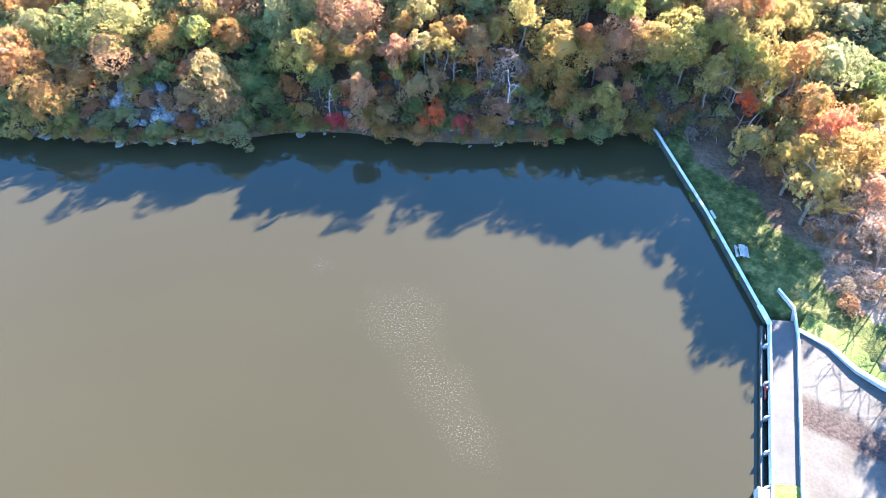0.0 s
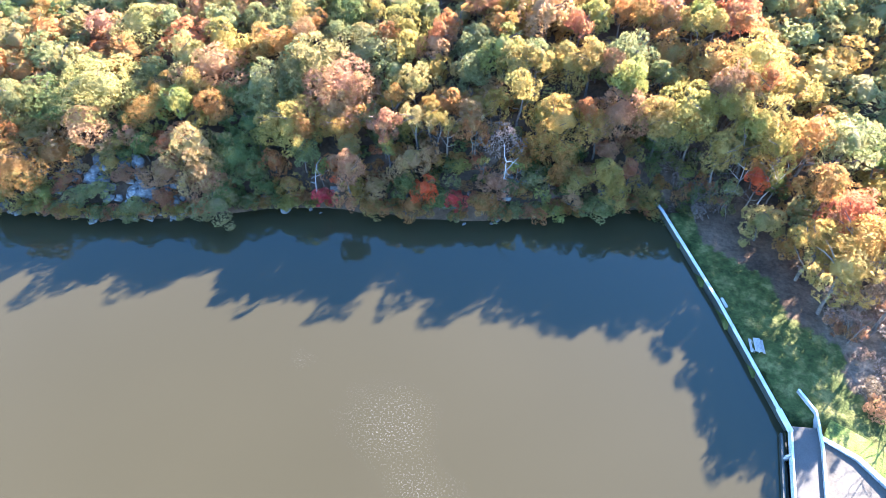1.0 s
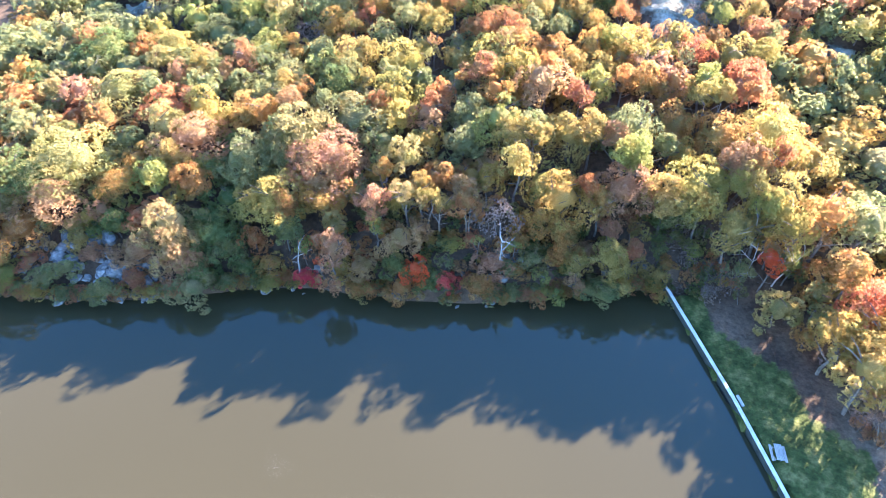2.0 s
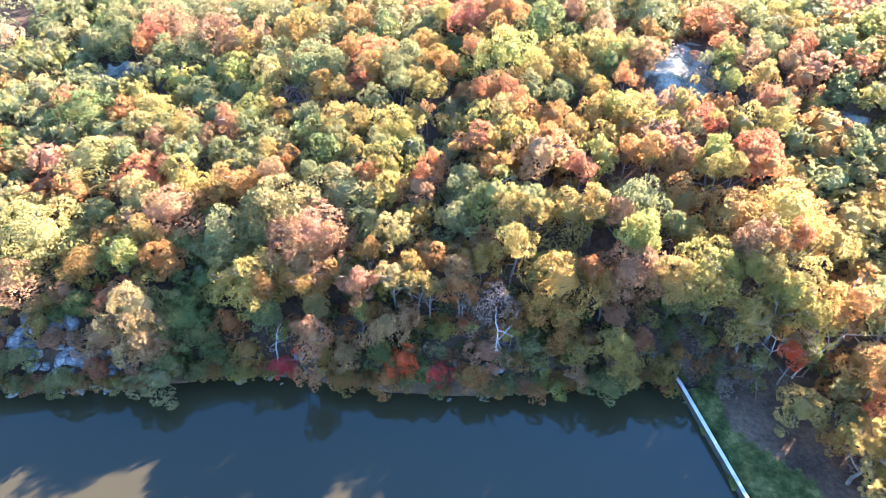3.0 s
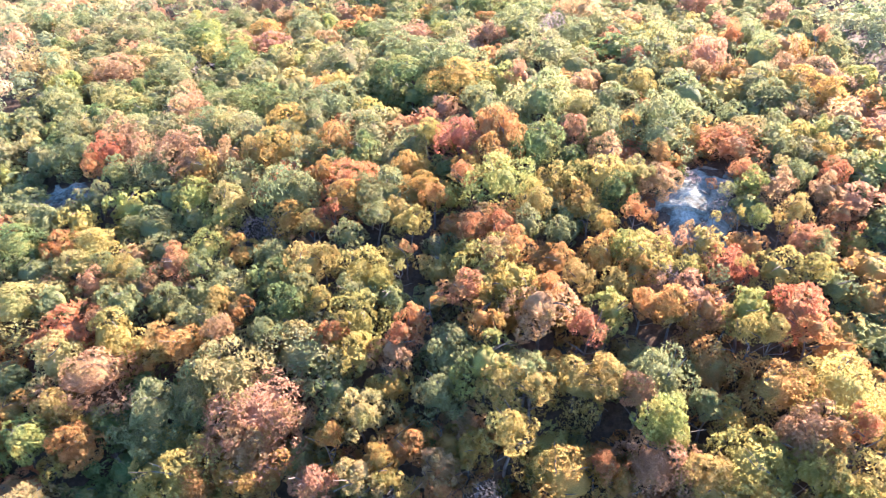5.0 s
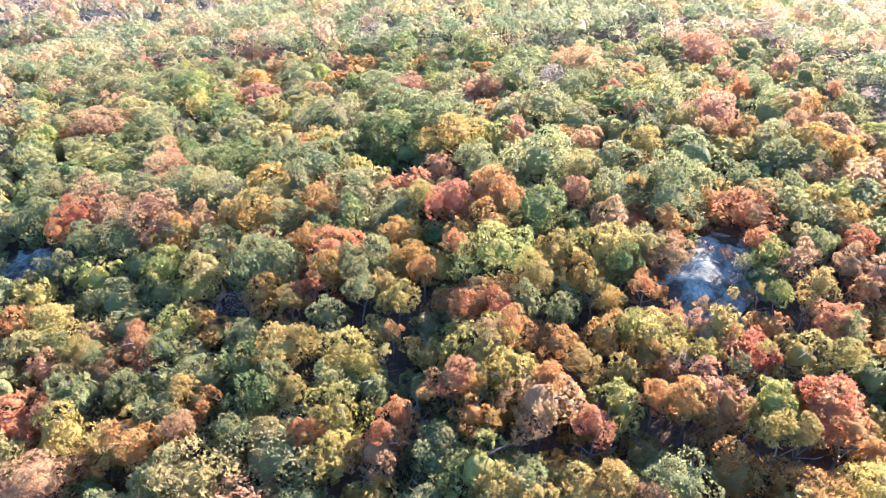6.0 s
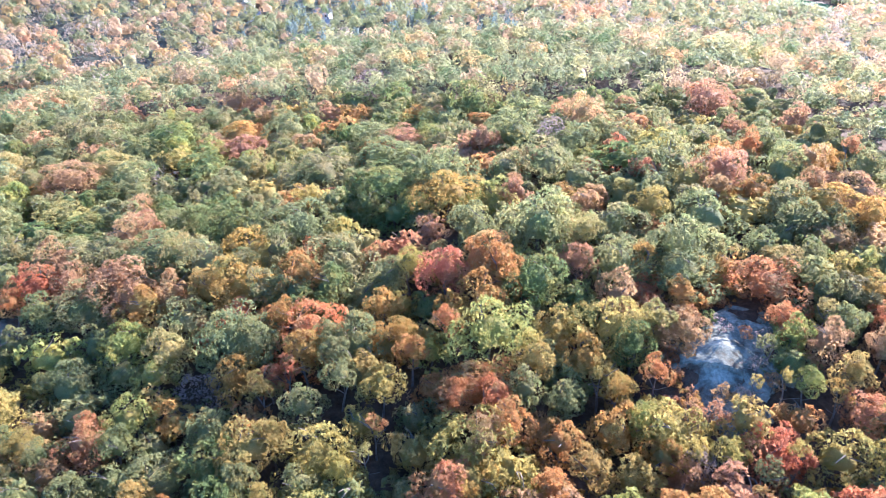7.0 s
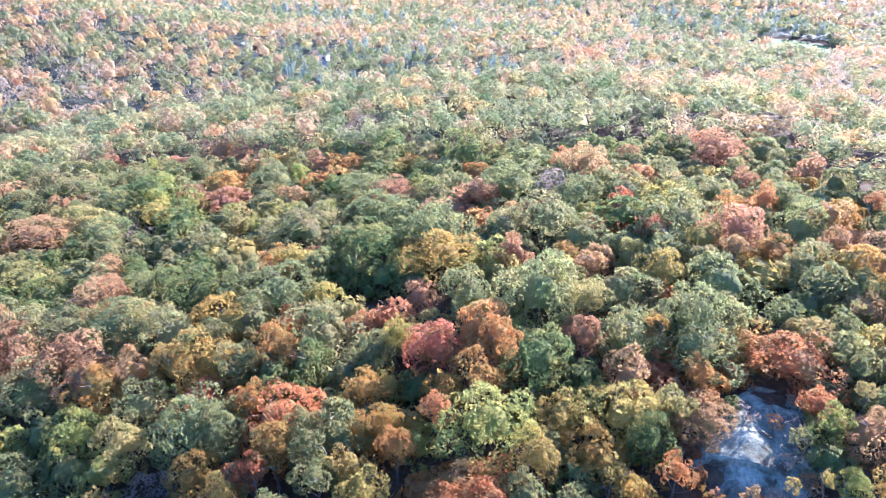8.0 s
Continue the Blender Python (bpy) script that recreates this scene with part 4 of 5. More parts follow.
plant("a", -20.7, 115.5, 19.1, 1.7)
plant("r", 18.8, 116.1, 22.8, 1.6)
plant("r", -39.0, 116.2, 16.9, 0.9)
plant("y", -10.0, 116.3, 20.0, 1.4)
plant("y", -23.1, 117.1, 19.2, 1.9)
plant("a", 10.9, 118.2, 22.4, 2.5)
plant("b", -13.0, 118.5, 20.4, 1.8)
plant("o", -6.2, 118.6, 20.5, 1.8)
plant("b", 41.3, 118.9, 22.4, 1.2)
plant("b", -30.8, 119.1, 17.9, 2.5)
plant("y", 14.9, 119.3, 23.0, 2.3)
plant("y", -2.7, 120.1, 20.7, 1.6)
plant("y", 23.5, 120.4, 21.8, 1.8)
plant("y", 54.3, 120.6, 23.1, 1.8)
plant("p", -34.3, 120.7, 18.2, 1.6)
plant("c", -38.1, 120.7, 17.9, 2.6)
plant("y", 44.9, 121.1, 22.9, 1.1)
plant("k", 35.3, 121.2, 21.1, 1.4)
plant("c", 0.0, 121.6, 20.9, 0.8)
plant("a", 31.4, 121.8, 21.4, 1.8)
plant("y", 38.6, 121.9, 22.0, 1.8)
plant("p", -42.4, 122.5, 18.1, 2.2)
plant("p", 12.8, 122.7, 23.6, 1.7)
plant("o", -35.9, 123.1, 18.9, 1.5)
plant("a", 20.7, 123.2, 22.5, 2.4)
plant("y", -10.4, 124.3, 21.4, 1.6)
plant("b", -28.2, 124.6, 19.8, 2.1)
plant("y", -38.7, 124.6, 18.7, 1.7)
plant("r", 15.4, 125.3, 23.7, 2.1)
plant("b", 56.5, 125.3, 23.9, 1.6)
plant("q", 0.7, 125.4, 21.6, 1.0)
plant("b", -42.4, 125.7, 18.7, 2.3)
plant("b", -18.2, 126.0, 20.5, 2.0)
plant("l", 30.4, 126.4, 22.6, 1.7)
plant("q", -31.9, 126.6, 20.0, 1.1)
plant("q", 54.8, 126.8, 24.1, 2.5)
plant("p", 35.8, 126.9, 22.8, 1.1)
plant("p", 38.6, 127.2, 22.8, 1.4)
plant("o", -7.8, 128.5, 22.2, 2.2)
plant("a", 52.9, 128.7, 24.4, 1.4)
plant("b", 22.1, 128.8, 23.3, 2.0)
plant("r", 13.9, 128.9, 24.0, 2.1)
plant("r", 9.5, 128.9, 23.8, 1.8)
plant("o", 17.4, 130.0, 24.0, 2.1)
plant("y", 44.0, 130.2, 23.8, 0.8)
plant("y", 47.4, 130.6, 24.6, 0.7)
plant("l", 50.4, 130.6, 24.7, 1.6)
plant("a", 28.2, 130.6, 23.6, 1.7)
plant("y", -26.2, 130.8, 20.4, 1.3)
plant("y", -13.1, 131.1, 22.4, 1.6)
plant("y", 0.9, 131.2, 23.4, 2.3)
plant("y", 56.1, 131.9, 25.8, 1.9)
plant("b", -4.1, 132.2, 23.6, 1.9)
plant("y", 26.6, 132.3, 24.6, 1.3)
plant("r", 33.3, 132.5, 24.7, 1.5)
plant("r", -10.6, 133.1, 23.4, 1.3)
plant("y", 19.1, 133.6, 25.4, 1.9)
plant("b", -40.6, 134.4, 19.4, 1.5)
plant("a", -17.7, 134.7, 21.6, 2.6)
plant("y", 18.3, 135.6, 26.1, 1.3)
plant("b", -5.2, 135.9, 24.6, 2.1)
plant("a", 4.2, 135.9, 24.6, 1.7)
plant("b", 47.4, 136.1, 25.7, 1.1)
plant("a", -9.0, 136.3, 24.5, 2.4)
plant("p", 61.9, 136.3, 26.5, 2.2)
plant("b", -6.3, 138.8, 25.0, 2.0)
plant("b", -16.3, 139.3, 24.1, 3.0)
plant("r", 8.5, 140.3, 26.1, 1.5)
plant("a", 2.5, 140.4, 24.1, 1.8)
plant("b", -48.7, 140.6, 21.2, 2.0)
plant("b", 59.8, 141.1, 26.9, 2.3)
plant("r", 65.1, 141.1, 27.0, 2.2)
plant("r", 51.8, 141.4, 26.5, 2.0)
plant("g", 42.3, 142.1, 24.9, 1.2)
plant("c", 57.3, 142.5, 26.9, 1.2)
plant("q", 40.1, 143.3, 25.0, 1.8)
plant("a", -13.3, 143.7, 24.8, 2.0)
plant("o", -27.3, 144.8, 23.5, 3.2)
plant("b", -47.3, 146.4, 22.9, 2.4)
plant("a", -33.6, 146.9, 24.1, 3.0)
plant("o", 63.6, 147.1, 27.7, 3.2)
plant("b", 59.0, 147.2, 27.6, 1.8)
plant("a", 66.5, 147.2, 28.0, 2.3)
plant("r", -52.2, 147.9, 22.6, 1.6)
plant("g", -8.1, 151.1, 25.7, 3.0)
plant("o", -17.4, 151.3, 25.1, 2.9)
plant("y", -25.5, 151.5, 24.9, 3.0)
plant("y", 63.8, 151.6, 28.5, 2.9)
plant("r", -50.6, 151.7, 24.3, 2.9)
plant("l", 67.3, 152.4, 29.1, 1.7)
plant("p", -39.5, 152.8, 24.7, 2.6)
plant("r", 16.0, 152.8, 28.9, 2.3)
plant("p", -46.5, 153.2, 24.4, 2.7)
plant("a", 36.3, 153.8, 29.2, 1.3)
plant("b", -57.2, 154.2, 24.2, 3.5)
plant("b", 60.8, 154.4, 28.8, 1.7)
plant("a", -12.9, 154.7, 25.9, 3.0)
plant("o", -22.0, 156.5, 25.5, 1.8)
plant("b", 55.0, 157.7, 28.9, 2.1)
plant("p", -50.5, 158.9, 25.0, 2.9)
plant("c", -32.3, 159.7, 26.0, 3.8)
plant("o", -42.8, 159.8, 25.3, 3.8)
plant("c", 29.3, 160.6, 30.1, 2.2)
plant("o", -17.7, 161.1, 26.4, 3.2)
plant("b", -60.3, 163.1, 24.1, 3.3)
plant("b", 67.8, 164.3, 30.5, 2.9)
plant("a", 74.9, 164.5, 31.5, 3.0)
plant("o", 63.8, 165.6, 31.1, 3.3)
plant("p", -41.0, 167.4, 25.6, 2.7)
plant("b", -21.9, 167.9, 26.7, 2.8)
plant("g", -27.2, 169.3, 26.2, 4.5)
plant("y", 41.7, 169.3, 30.9, 2.8)
plant("o", -37.4, 171.9, 24.9, 2.7)
plant("o", -20.7, 172.5, 27.2, 1.8)
plant("p", 76.8, 173.2, 32.7, 5.5)
plant("p", 53.7, 173.6, 31.9, 1.9)
plant("o", -69.3, 173.7, 23.5, 4.1)
plant("p", 70.1, 174.6, 32.6, 2.2)
plant("o", -11.4, 175.2, 27.5, 2.2)
plant("g", -5.6, 176.6, 27.8, 3.5)
plant("o", -26.0, 176.7, 26.6, 2.1)
plant("c", -58.9, 177.0, 23.0, 4.3)
plant("p", 20.3, 177.4, 29.5, 2.9)
plant("y", 49.9, 177.5, 32.1, 3.0)
plant("o", -52.7, 178.5, 23.0, 4.0)
plant("o", -64.9, 179.6, 23.4, 2.0)
plant("b", 82.1, 181.1, 34.0, 2.9)
plant("l", -73.1, 183.6, 23.7, 3.6)
plant("p", 73.6, 185.1, 33.9, 2.7)
plant("o", 19.6, 188.4, 30.4, 3.8)
plant("b", 46.5, 188.5, 32.7, 3.2)
plant("r", 65.6, 191.4, 33.6, 2.1)
plant("y", -52.4, 191.9, 21.4, 1.9)
plant("o", -74.0, 192.0, 24.1, 2.4)
plant("o", 70.6, 194.8, 33.7, 2.8)
plant("o", -14.3, 195.0, 28.2, 4.0)
plant("b", 1.2, 196.2, 28.1, 4.2)
plant("c", -59.7, 197.2, 22.7, 5.1)
plant("c", -84.2, 199.7, 23.8, 5.8)
plant("o", 60.3, 200.8, 32.5, 3.3)
plant("b", 34.2, 202.0, 31.5, 4.2)
plant("c", -25.3, 202.3, 24.7, 3.5)
plant("b", 84.0, 202.4, 33.7, 2.7)
plant("c", -22.3, 203.3, 25.8, 3.0)
plant("p", 15.4, 204.8, 30.6, 3.5)
plant("k", 29.9, 205.7, 31.8, 2.5)
plant("o", 7.5, 207.1, 28.7, 3.5)
plant("g", -86.8, 208.5, 23.7, 3.3)
plant("b", -57.3, 209.1, 24.1, 4.8)
plant("o", 41.0, 209.8, 31.7, 2.9)
plant("p", -43.3, 212.6, 22.3, 4.5)
plant("l", -52.3, 217.8, 25.0, 3.6)
plant("o", -90.8, 219.2, 24.2, 4.5)
plant("o", -80.5, 223.2, 24.7, 4.8)
plant("a", -38.1, 224.0, 23.5, 4.1)
plant("o", -60.5, 225.2, 24.8, 4.3)
plant("b", -89.1, 227.0, 24.4, 3.6)
plant("o", -76.5, 228.6, 24.8, 4.0)
plant("o", -48.0, 229.8, 24.4, 4.9)
plant("b", -102.1, 229.8, 24.3, 4.3)
plant("b", -71.9, 231.3, 24.9, 4.0)

SINGLES = list(PLANTED)


def near_colour(rng, x, y):
    """A leaf colour like that of one of the nearest trees."""
    order = sorted(SINGLES, key=lambda p: (p[0] - x) ** 2 + (p[1] - y) ** 2)[:7]
    if y < 98 and rng.random() < 0.75:
        return "arpayraoc"[int(rng.integers(0, 9))]
    if y > 150 and rng.random() < 0.4:
        return "gbbogpol"[int(rng.integers(0, 8))]
    if rng.random() < 0.42:
        return "aoocargborpa"[int(rng.integers(0, 12))]
    pick = order[int(rng.integers(0, len(order)))][3]
    if pick == "r" and rng.random() < 0.5:
        return "opaygb"[int(rng.integers(0, 6))]
    return pick if pick not in "dmkq" or pick not in "kmd" and rng.random() < 0.2 else "oagb"[int(rng.integers(0, 4))]


LEDGES = ((-57.8, 147.8, 4.5, 3.0), (70.5, 126.5, 3.6, 3.4))


def is_open(x, y):
    """Places without trees: the lake, the dam and its lawn, the rocky knoll and the clearing."""
    lake_side = y < 85.5 + float(shore_shift(x)) and x < 36
    lawn = x < 54 + 2 * math.sin(y * 0.3) and y < 84
    knoll = ((x - 41.5) / 8.5) ** 2 + ((y - 136.5) / 10.0) ** 2 < 1
    glade = ((x + 51) / 9.0) ** 2 + ((y - 144) / 4.5) ** 2 < 1 or ((x + 1) / 6.5) ** 2 + ((y - 169) / 5.0) ** 2 < 1
    glade = glade or ((x - 55) / 4.0) ** 2 + ((y - 163) / 7.0) ** 2 < 1
    knoll = knoll or ((x - 48.5) / 6.5) ** 2 + ((y - 143.0) / 5.5) ** 2 < 1
    slope = 30 < x < 40 and 84 < y < 91
    bare = any(((x - a) / (p + 1.0)) ** 2 + ((y - b) / (q + 1.0)) ** 2 < 1 for a, b, p, q in LEDGES)
    return lake_side or lawn or knoll or glade or slope or bare


def canopy(x, y):
    """The height of the wood above the ground."""
    return 6.0 + 2.6 * float(smooth(88, 100, y))


def shades(x, y, r, top):
    """Whether a tree would stand in the sun of one of the bright red and crimson trees by the lake."""
    for a, b, c, k in SINGLES:
        if k in "dm" and b < 90:
            along = (x - a) * math.sin(az) + (y - b) * math.cos(az)
            if 0 < along < 13 and abs((x - a) * math.cos(az) - (y - b) * math.sin(az)) < r + 0.6 and top > 3.5 + along * math.tan(el):
                return True
    return False


def fill_wood():
    rng = np.random.default_rng(11)
    made, tries = 0, 0
    while made < 600 and tries < 40000:
        tries += 1
        x, y = rng.uniform(-78, 88), rng.uniform(86, 240)
        r = rng.uniform(2.2, 4.2) * (0.75 if y < 92 else 1.0) * (1.15 if y > 170 else 1.0)
        if is_open(x, y) or -66 < x < -40 and y < 94 and rng.random() < 0.85 or any((x - a) ** 2 + (y - b) ** 2 < (0.56 * (r * 1.24 + c)) ** 2 for a, b, c, _ in PLANTED):
            continue
        top = float(ground(x, y)) + canopy(x, y) * rng.uniform(0.55, 0.85) * (0.75 + 0.25 * float(smooth(97, 108, y))) * (0.85 + 0.04 * r)
        if shades(x, y, r, top):
            continue
        plant(near_colour(rng, x, y), x, y, top, r)
        made += 1


fill_wood()


def fill_shore():
    """Young trees under the canopy down to the water's edge."""
    rng = np.random.default_rng(41)
    made = 0
    for _ in range(6000):
        x = rng.uniform(-72, 34)
        y = 85.6 + float(shore_shift(x)) + 17.0 * rng.random() ** 1.2
        r = rng.uniform(0.9, 1.7)
        bare = -66 < x < -38 and y < 92 and rng.random() < 0.8
        hides = any(abs(x - a) < 0.8 * (r + c) and -1.0 < b - y < 5.0 for a, b, c, _ in SINGLES if b < 93)
        hides = hides or any(abs(x - a) < c + 1.2 and b - 6 < y < b + 0.5 for a, b, c, k in SINGLES if k in "dm")
        if made > 150 or bare or hides or any((x - a) ** 2 + (y - b) ** 2 < (0.6 * (r + c)) ** 2 for a, b, c, _ in PLANTED):
            continue
        top = max(float(ground(x, y)), 0) + rng.uniform(2.6, 5.2)
        if shades(x, y, r, top):
            continue
        plant("aayoyprgarybg"[int(rng.integers(0, 13))], x, y, top, r)
        made += 1


fill_shore()
for colour, x, y, top, r in (("y", 51.2, 65.6, 13.5, 3.7), ("a", 50.4, 71.6, 12.0, 3.0), ("p", 60.0, 72.0, 13.5, 3.0), ("a", 58.6, 70.5, 14.5, 3.0), ("p", 57.0, 62.5, 13.5, 2.5), ("o", 44.6, 87.0, 7.0, 2.0), ("a", 48.6, 88.6, 9.5, 2.2), ("o", 46.5, 92.0, 12.5, 2.6), ("g", 51.0, 86.6, 8.5, 2.0), ("o", 58.5, 86.5, 17.0, 3.1), ("a", 54.5, 88.5, 17.5, 3.0), ("o", 52.2, 77.2, 7.5, 2.1), ("a", 49.8, 75.6, 5.5, 1.7), ("o", 53.0, 80.8, 8.5, 2.2), ("y", 57.5, 80.0, 9.0, 2.4), ("y", 64.5, 81.0, 12.0, 2.8), ("g", 66.5, 87.5, 13.0, 3.0), ("o", 60.5, 75.0, 9.0, 2.4), ("k", 58.0, 61.0, 7.0, 2.4), ("o", 63.5, 46.5, 13.5, 2.8), ("k", 68.0, 42.0, 12.5, 3.0)):
    plant(colour, x, y, top, r)


def dome_shape(rng, clumps):
    """A closed, bulging crown, as trees in a dense wood have."""
    c = unit(rng.normal(size=(clumps, 3)) * np.array((1, 1, 0.8)) + np.array((0, 0, 0.55)))
    return c * rng.uniform(0.5, 0.74, (clumps, 1)), rng.uniform(0.26, 0.42, clumps)


def flank_wood():
    """The rest of the wood on the hill, past the trees that stand singly, as one mesh."""
    rng = np.random.default_rng(5)
    colours, shapes = list(LEAF), []
    for v in range(6):
        g = np.random.default_rng(v + 900)
        c, r = dome_shape(g, 18)
        shapes.append(leaf_cloud(g, c, r, 280, 0.195, 0.38))
    cores = [core_dome(v, 1, 0.52) for v in range(6)]
    pool = list("gobbgoboagpcprbo")
    singles = np.array([(p[0], p[1], p[2]) for p in PLANTED])
    leaves, inside, taken, limit = [], [], {}, 1500
    for _ in range(42000):
        x, y = rng.uniform(-215, 235), rng.uniform(-10, 345)
        if y < 86 and not (58 < x < 105 and y > 69 + 0.7 * (x - 58)):
            continue
        if y >= 86 and abs(x - 9) > max(78, 0.72 * (y - 32)) + (18 if x > 0 else 6) or y > 235 and abs(x - 9) > 0.68 * (y - 55) + 10:
            continue
        if limit == 0 or -78 < x < 88 and 86 <= y < 240:
            continue
        r = rng.uniform(2.8, 4.8)
        cell = (int(x // 8), int(y // 8))
        near = [q for i in (-1, 0, 1) for j in (-1, 0, 1) for q in taken.get((cell[0] + i, cell[1] + j), ())]
        if is_open(x, y) or any((x - a) ** 2 + (y - b) ** 2 < (0.66 * (r + c)) ** 2 for a, b, c in near):
            continue
        if np.any((singles[:, 0] - x) ** 2 + (singles[:, 1] - y) ** 2 < (0.58 * (singles[:, 2] + r)) ** 2):
            continue
        taken.setdefault(cell, []).append((x, y, r))
        h = rng.uniform(6.0, 11.0) if y > 95 or x < 55 else rng.uniform(7.0, 10.0)
        q = shapes[int(rng.integers(0, 6))]
        a = rng.uniform(0, 6.28)
        turn = np.array(((math.cos(a), -math.sin(a), 0), (math.sin(a), math.cos(a), 0), (0, 0, 1)))
        size, at = np.array((r * 1.05, r * 1.05, 0.92 * r)), np.array((x, y, float(ground(x, y)) + h - 0.85 * r))
        wave = math.sin(x * 0.021 + 1.2) * math.sin(y * 0.017)
        colour = pool[int(np.clip((rng.random() * 0.75 + 0.25 * (0.5 + 0.5 * wave)) * len(pool), 0, len(pool) - 1))]
        leaves.append((q @ turn.T * size + at, colours.index(colour)))
        cv, cf = cores[int(rng.integers(0, 6))]
        inside.append((cv @ turn.T * size + at, cf, colours.index(colour)))
        limit -= 1
    me = woods_mesh("forest", leaves, inside, list(HAZED_WOOD_LEAF.values()))
    tagged(new("forest", me), "dense autumn wood on the flanks of the hill", "forest", kind="stuff")


def far_wood():
    """The woods in the valley and on the hills beyond: a closed canopy of crowns, each a dome of its own, roughened with leaves."""
    rng = np.random.default_rng(8)
    colours = list(LEAF)
    step = 8.0
    x0, x1, y0, y1 = -700.0, 720.0, 318.0, 990.0
    nx, ny = int((x1 - x0) / step), int((y1 - y0) / step)
    jx = x0 + (np.arange(nx)[None, :] + rng.uniform(0.1, 0.9, (ny, nx))) * step
    jy = y0 + (np.arange(ny)[:, None] + rng.uniform(0.1, 0.9, (ny, nx))) * step
    jh = rng.uniform(7.0, 12.0, (ny, nx)) + 2.5 * (rng.random((ny, nx)) < 0.12)
    pools = np.array([[colours.index(c) for c in p] for p in ("bobpohpa", "aohpbhpr", "gbnobgbp", "boapobob")])
    field = np.sin(jx * 0.017 + 2.0 * np.sin(jy * 0.009)) + np.sin(jy * 0.023 + 1.0 + np.sin(jx * 0.013))
    zone = np.where(field < -0.6, 2, np.where(field < 0.35, 0, np.where(field < 1.1, 1, 3)))
    jc = pools[zone, rng.integers(0, 8, (ny, nx))]
    clear = (((jx - 292) / 34) ** 2 + ((jy - 640) / 46) ** 2) < 1
    for hx, hy in HOUSES:
        clear |= (np.abs(jx - hx) < 6) & (np.abs(jy - hy + 3) < 7)
    seen = (np.abs(jx - 9) < 0.70 * (jy - 60) + 25) & ~clear & (rng.random((ny, nx)) > 0.45 * smooth(520, 700, jy))
    shapes, fine_shapes = [], []
    for v in range(8):
        h = np.random.default_rng(v + 400)
        c, r = dome_shape(h, 9)
        shapes.append(leaf_cloud(h, c, r * 1.1, 46, 0.33, 0.28))
        fine_shapes.append(leaf_cloud(h, c, r * 1.1, 128, 0.208, 0.3))
    cores = [core_dome(v + 20, 1, 0.6) for v in range(8)]
    leaves, inside = [], []
    for x, y, z, h, colour in zip(jx[seen], jy[seen], ground(jx[seen], jy[seen]), jh[seen], jc[seen]):
        r, a = rng.uniform(3.6, 5.6) * (1 + 0.3 * float(smooth(520, 700, y))), rng.uniform(0, 6.28)
        q = (fine_shapes if y < 500 else shapes)[int(rng.integers(0, 8))]
        turn = np.array(((math.cos(a), -math.sin(a), 0), (math.sin(a), math.cos(a), 0), (0, 0, 1)))
        tall = 1.7 if colours[colour] == "n" else 0.95
        size, at = np.array((r * (0.7 if tall > 1 else 1), r * (0.7 if tall > 1 else 1), tall * r)), np.array((x, y, z + h - 0.7 * r))
        leaves.append((q @ turn.T * size + at, colour))
        cv, cf = cores[int(rng.integers(0, 8))]
        if colours[colour] not in "hk":
            inside.append((cv @ turn.T * size + at, cf, colour))
    # a dark sheet added below the crowns: shade put into the gaps between them
    gx, gy = np.meshgrid(np.arange(x0, x1, 6.0), np.arange(y0, y1, 6.0))
    keep = np.abs(gx - 9) < 0.70 * (gy - 60) + 25
    keep &= ~((((gx - 292) / 36) ** 2 + ((gy - 640) / 48) ** 2) < 1)
    for hx, hy in HOUSES:
        keep &= ~((np.abs(gx - hx) < 10) & (np.abs(gy - hy + 4) < 13))
    gz = ground(gx, gy) + 2.2 + rng.uniform(-1.2, 1.2, gx.shape)
    co = np.stack((gx, gy, gz), -1).reshape(-1, 3)
    idx = np.arange(gx.size).reshape(gx.shape)
    faces = np.stack((idx[:-1, :-1], idx[:-1, 1:], idx[1:, 1:], idx[1:, :-1]), -1).reshape(-1, 4)[keep[:-1, :-1].ravel()]
    under = co[np.concatenate((faces[:, (0, 1, 2)], faces[:, (0, 2, 3)]))]
    me = woods_mesh("far_forest", leaves + [(under, colours.index("n"))], inside, list(HAZED_WOOD_LEAF.values()))
    tagged(new("far_forest", me), "distant autumn woods filling the valley and far hills", "forest", kind="stuff")


HOUSES = ((-107, 485), (-69, 506), (-9, 606), (-18, 562), (-64, 480), (95, 640), (-118, 512), (30, 660))


def build_house(x, y, turn, w, d, h):
    z = float(ground(x, y))
    t = empty("house", (x, y, z), "small pale house with a grey gable roof among trees", "house", "houses in the valley")
    t.rotation_euler = (0, 0, radians(turn))
    part("wall", box_bm((w, d, h), (0, 0, h / 2)), SIDING, t)
    bm = bmesh.new()
    pts = [(-w / 2 - 0.4, -d / 2 - 0.4, h), (w / 2 + 0.4, -d / 2 - 0.4, h), (w / 2 + 0.4, d / 2 + 0.4, h), (-w / 2 - 0.4, d / 2 + 0.4, h), (-w / 2 - 0.4, 0, h + d * 0.36), (w / 2 + 0.4, 0, h + d * 0.36)]
    v = [bm.verts.new(p) for p in pts]
    for f in ((0, 1, 5, 4), (2, 3, 4, 5), (0, 4, 3), (1, 2, 5), (3, 2, 1, 0)):
        bm.faces.new([v[i] for i in f])
    part("roof", bm, SHINGLE, t)
    part("chimney", box_bm((0.8, 0.8, 2.0), (w * 0.25, 0.6, h + d * 0.36)), ROCK, t)
    for s in (-1, 1):
        for k in (-0.3, 0.0, 0.3):
            part("window", box_bm((1.1, 0.08, 1.3), (k * w, s * (d / 2 + 0.02), h * 0.55)), GLASS, t)


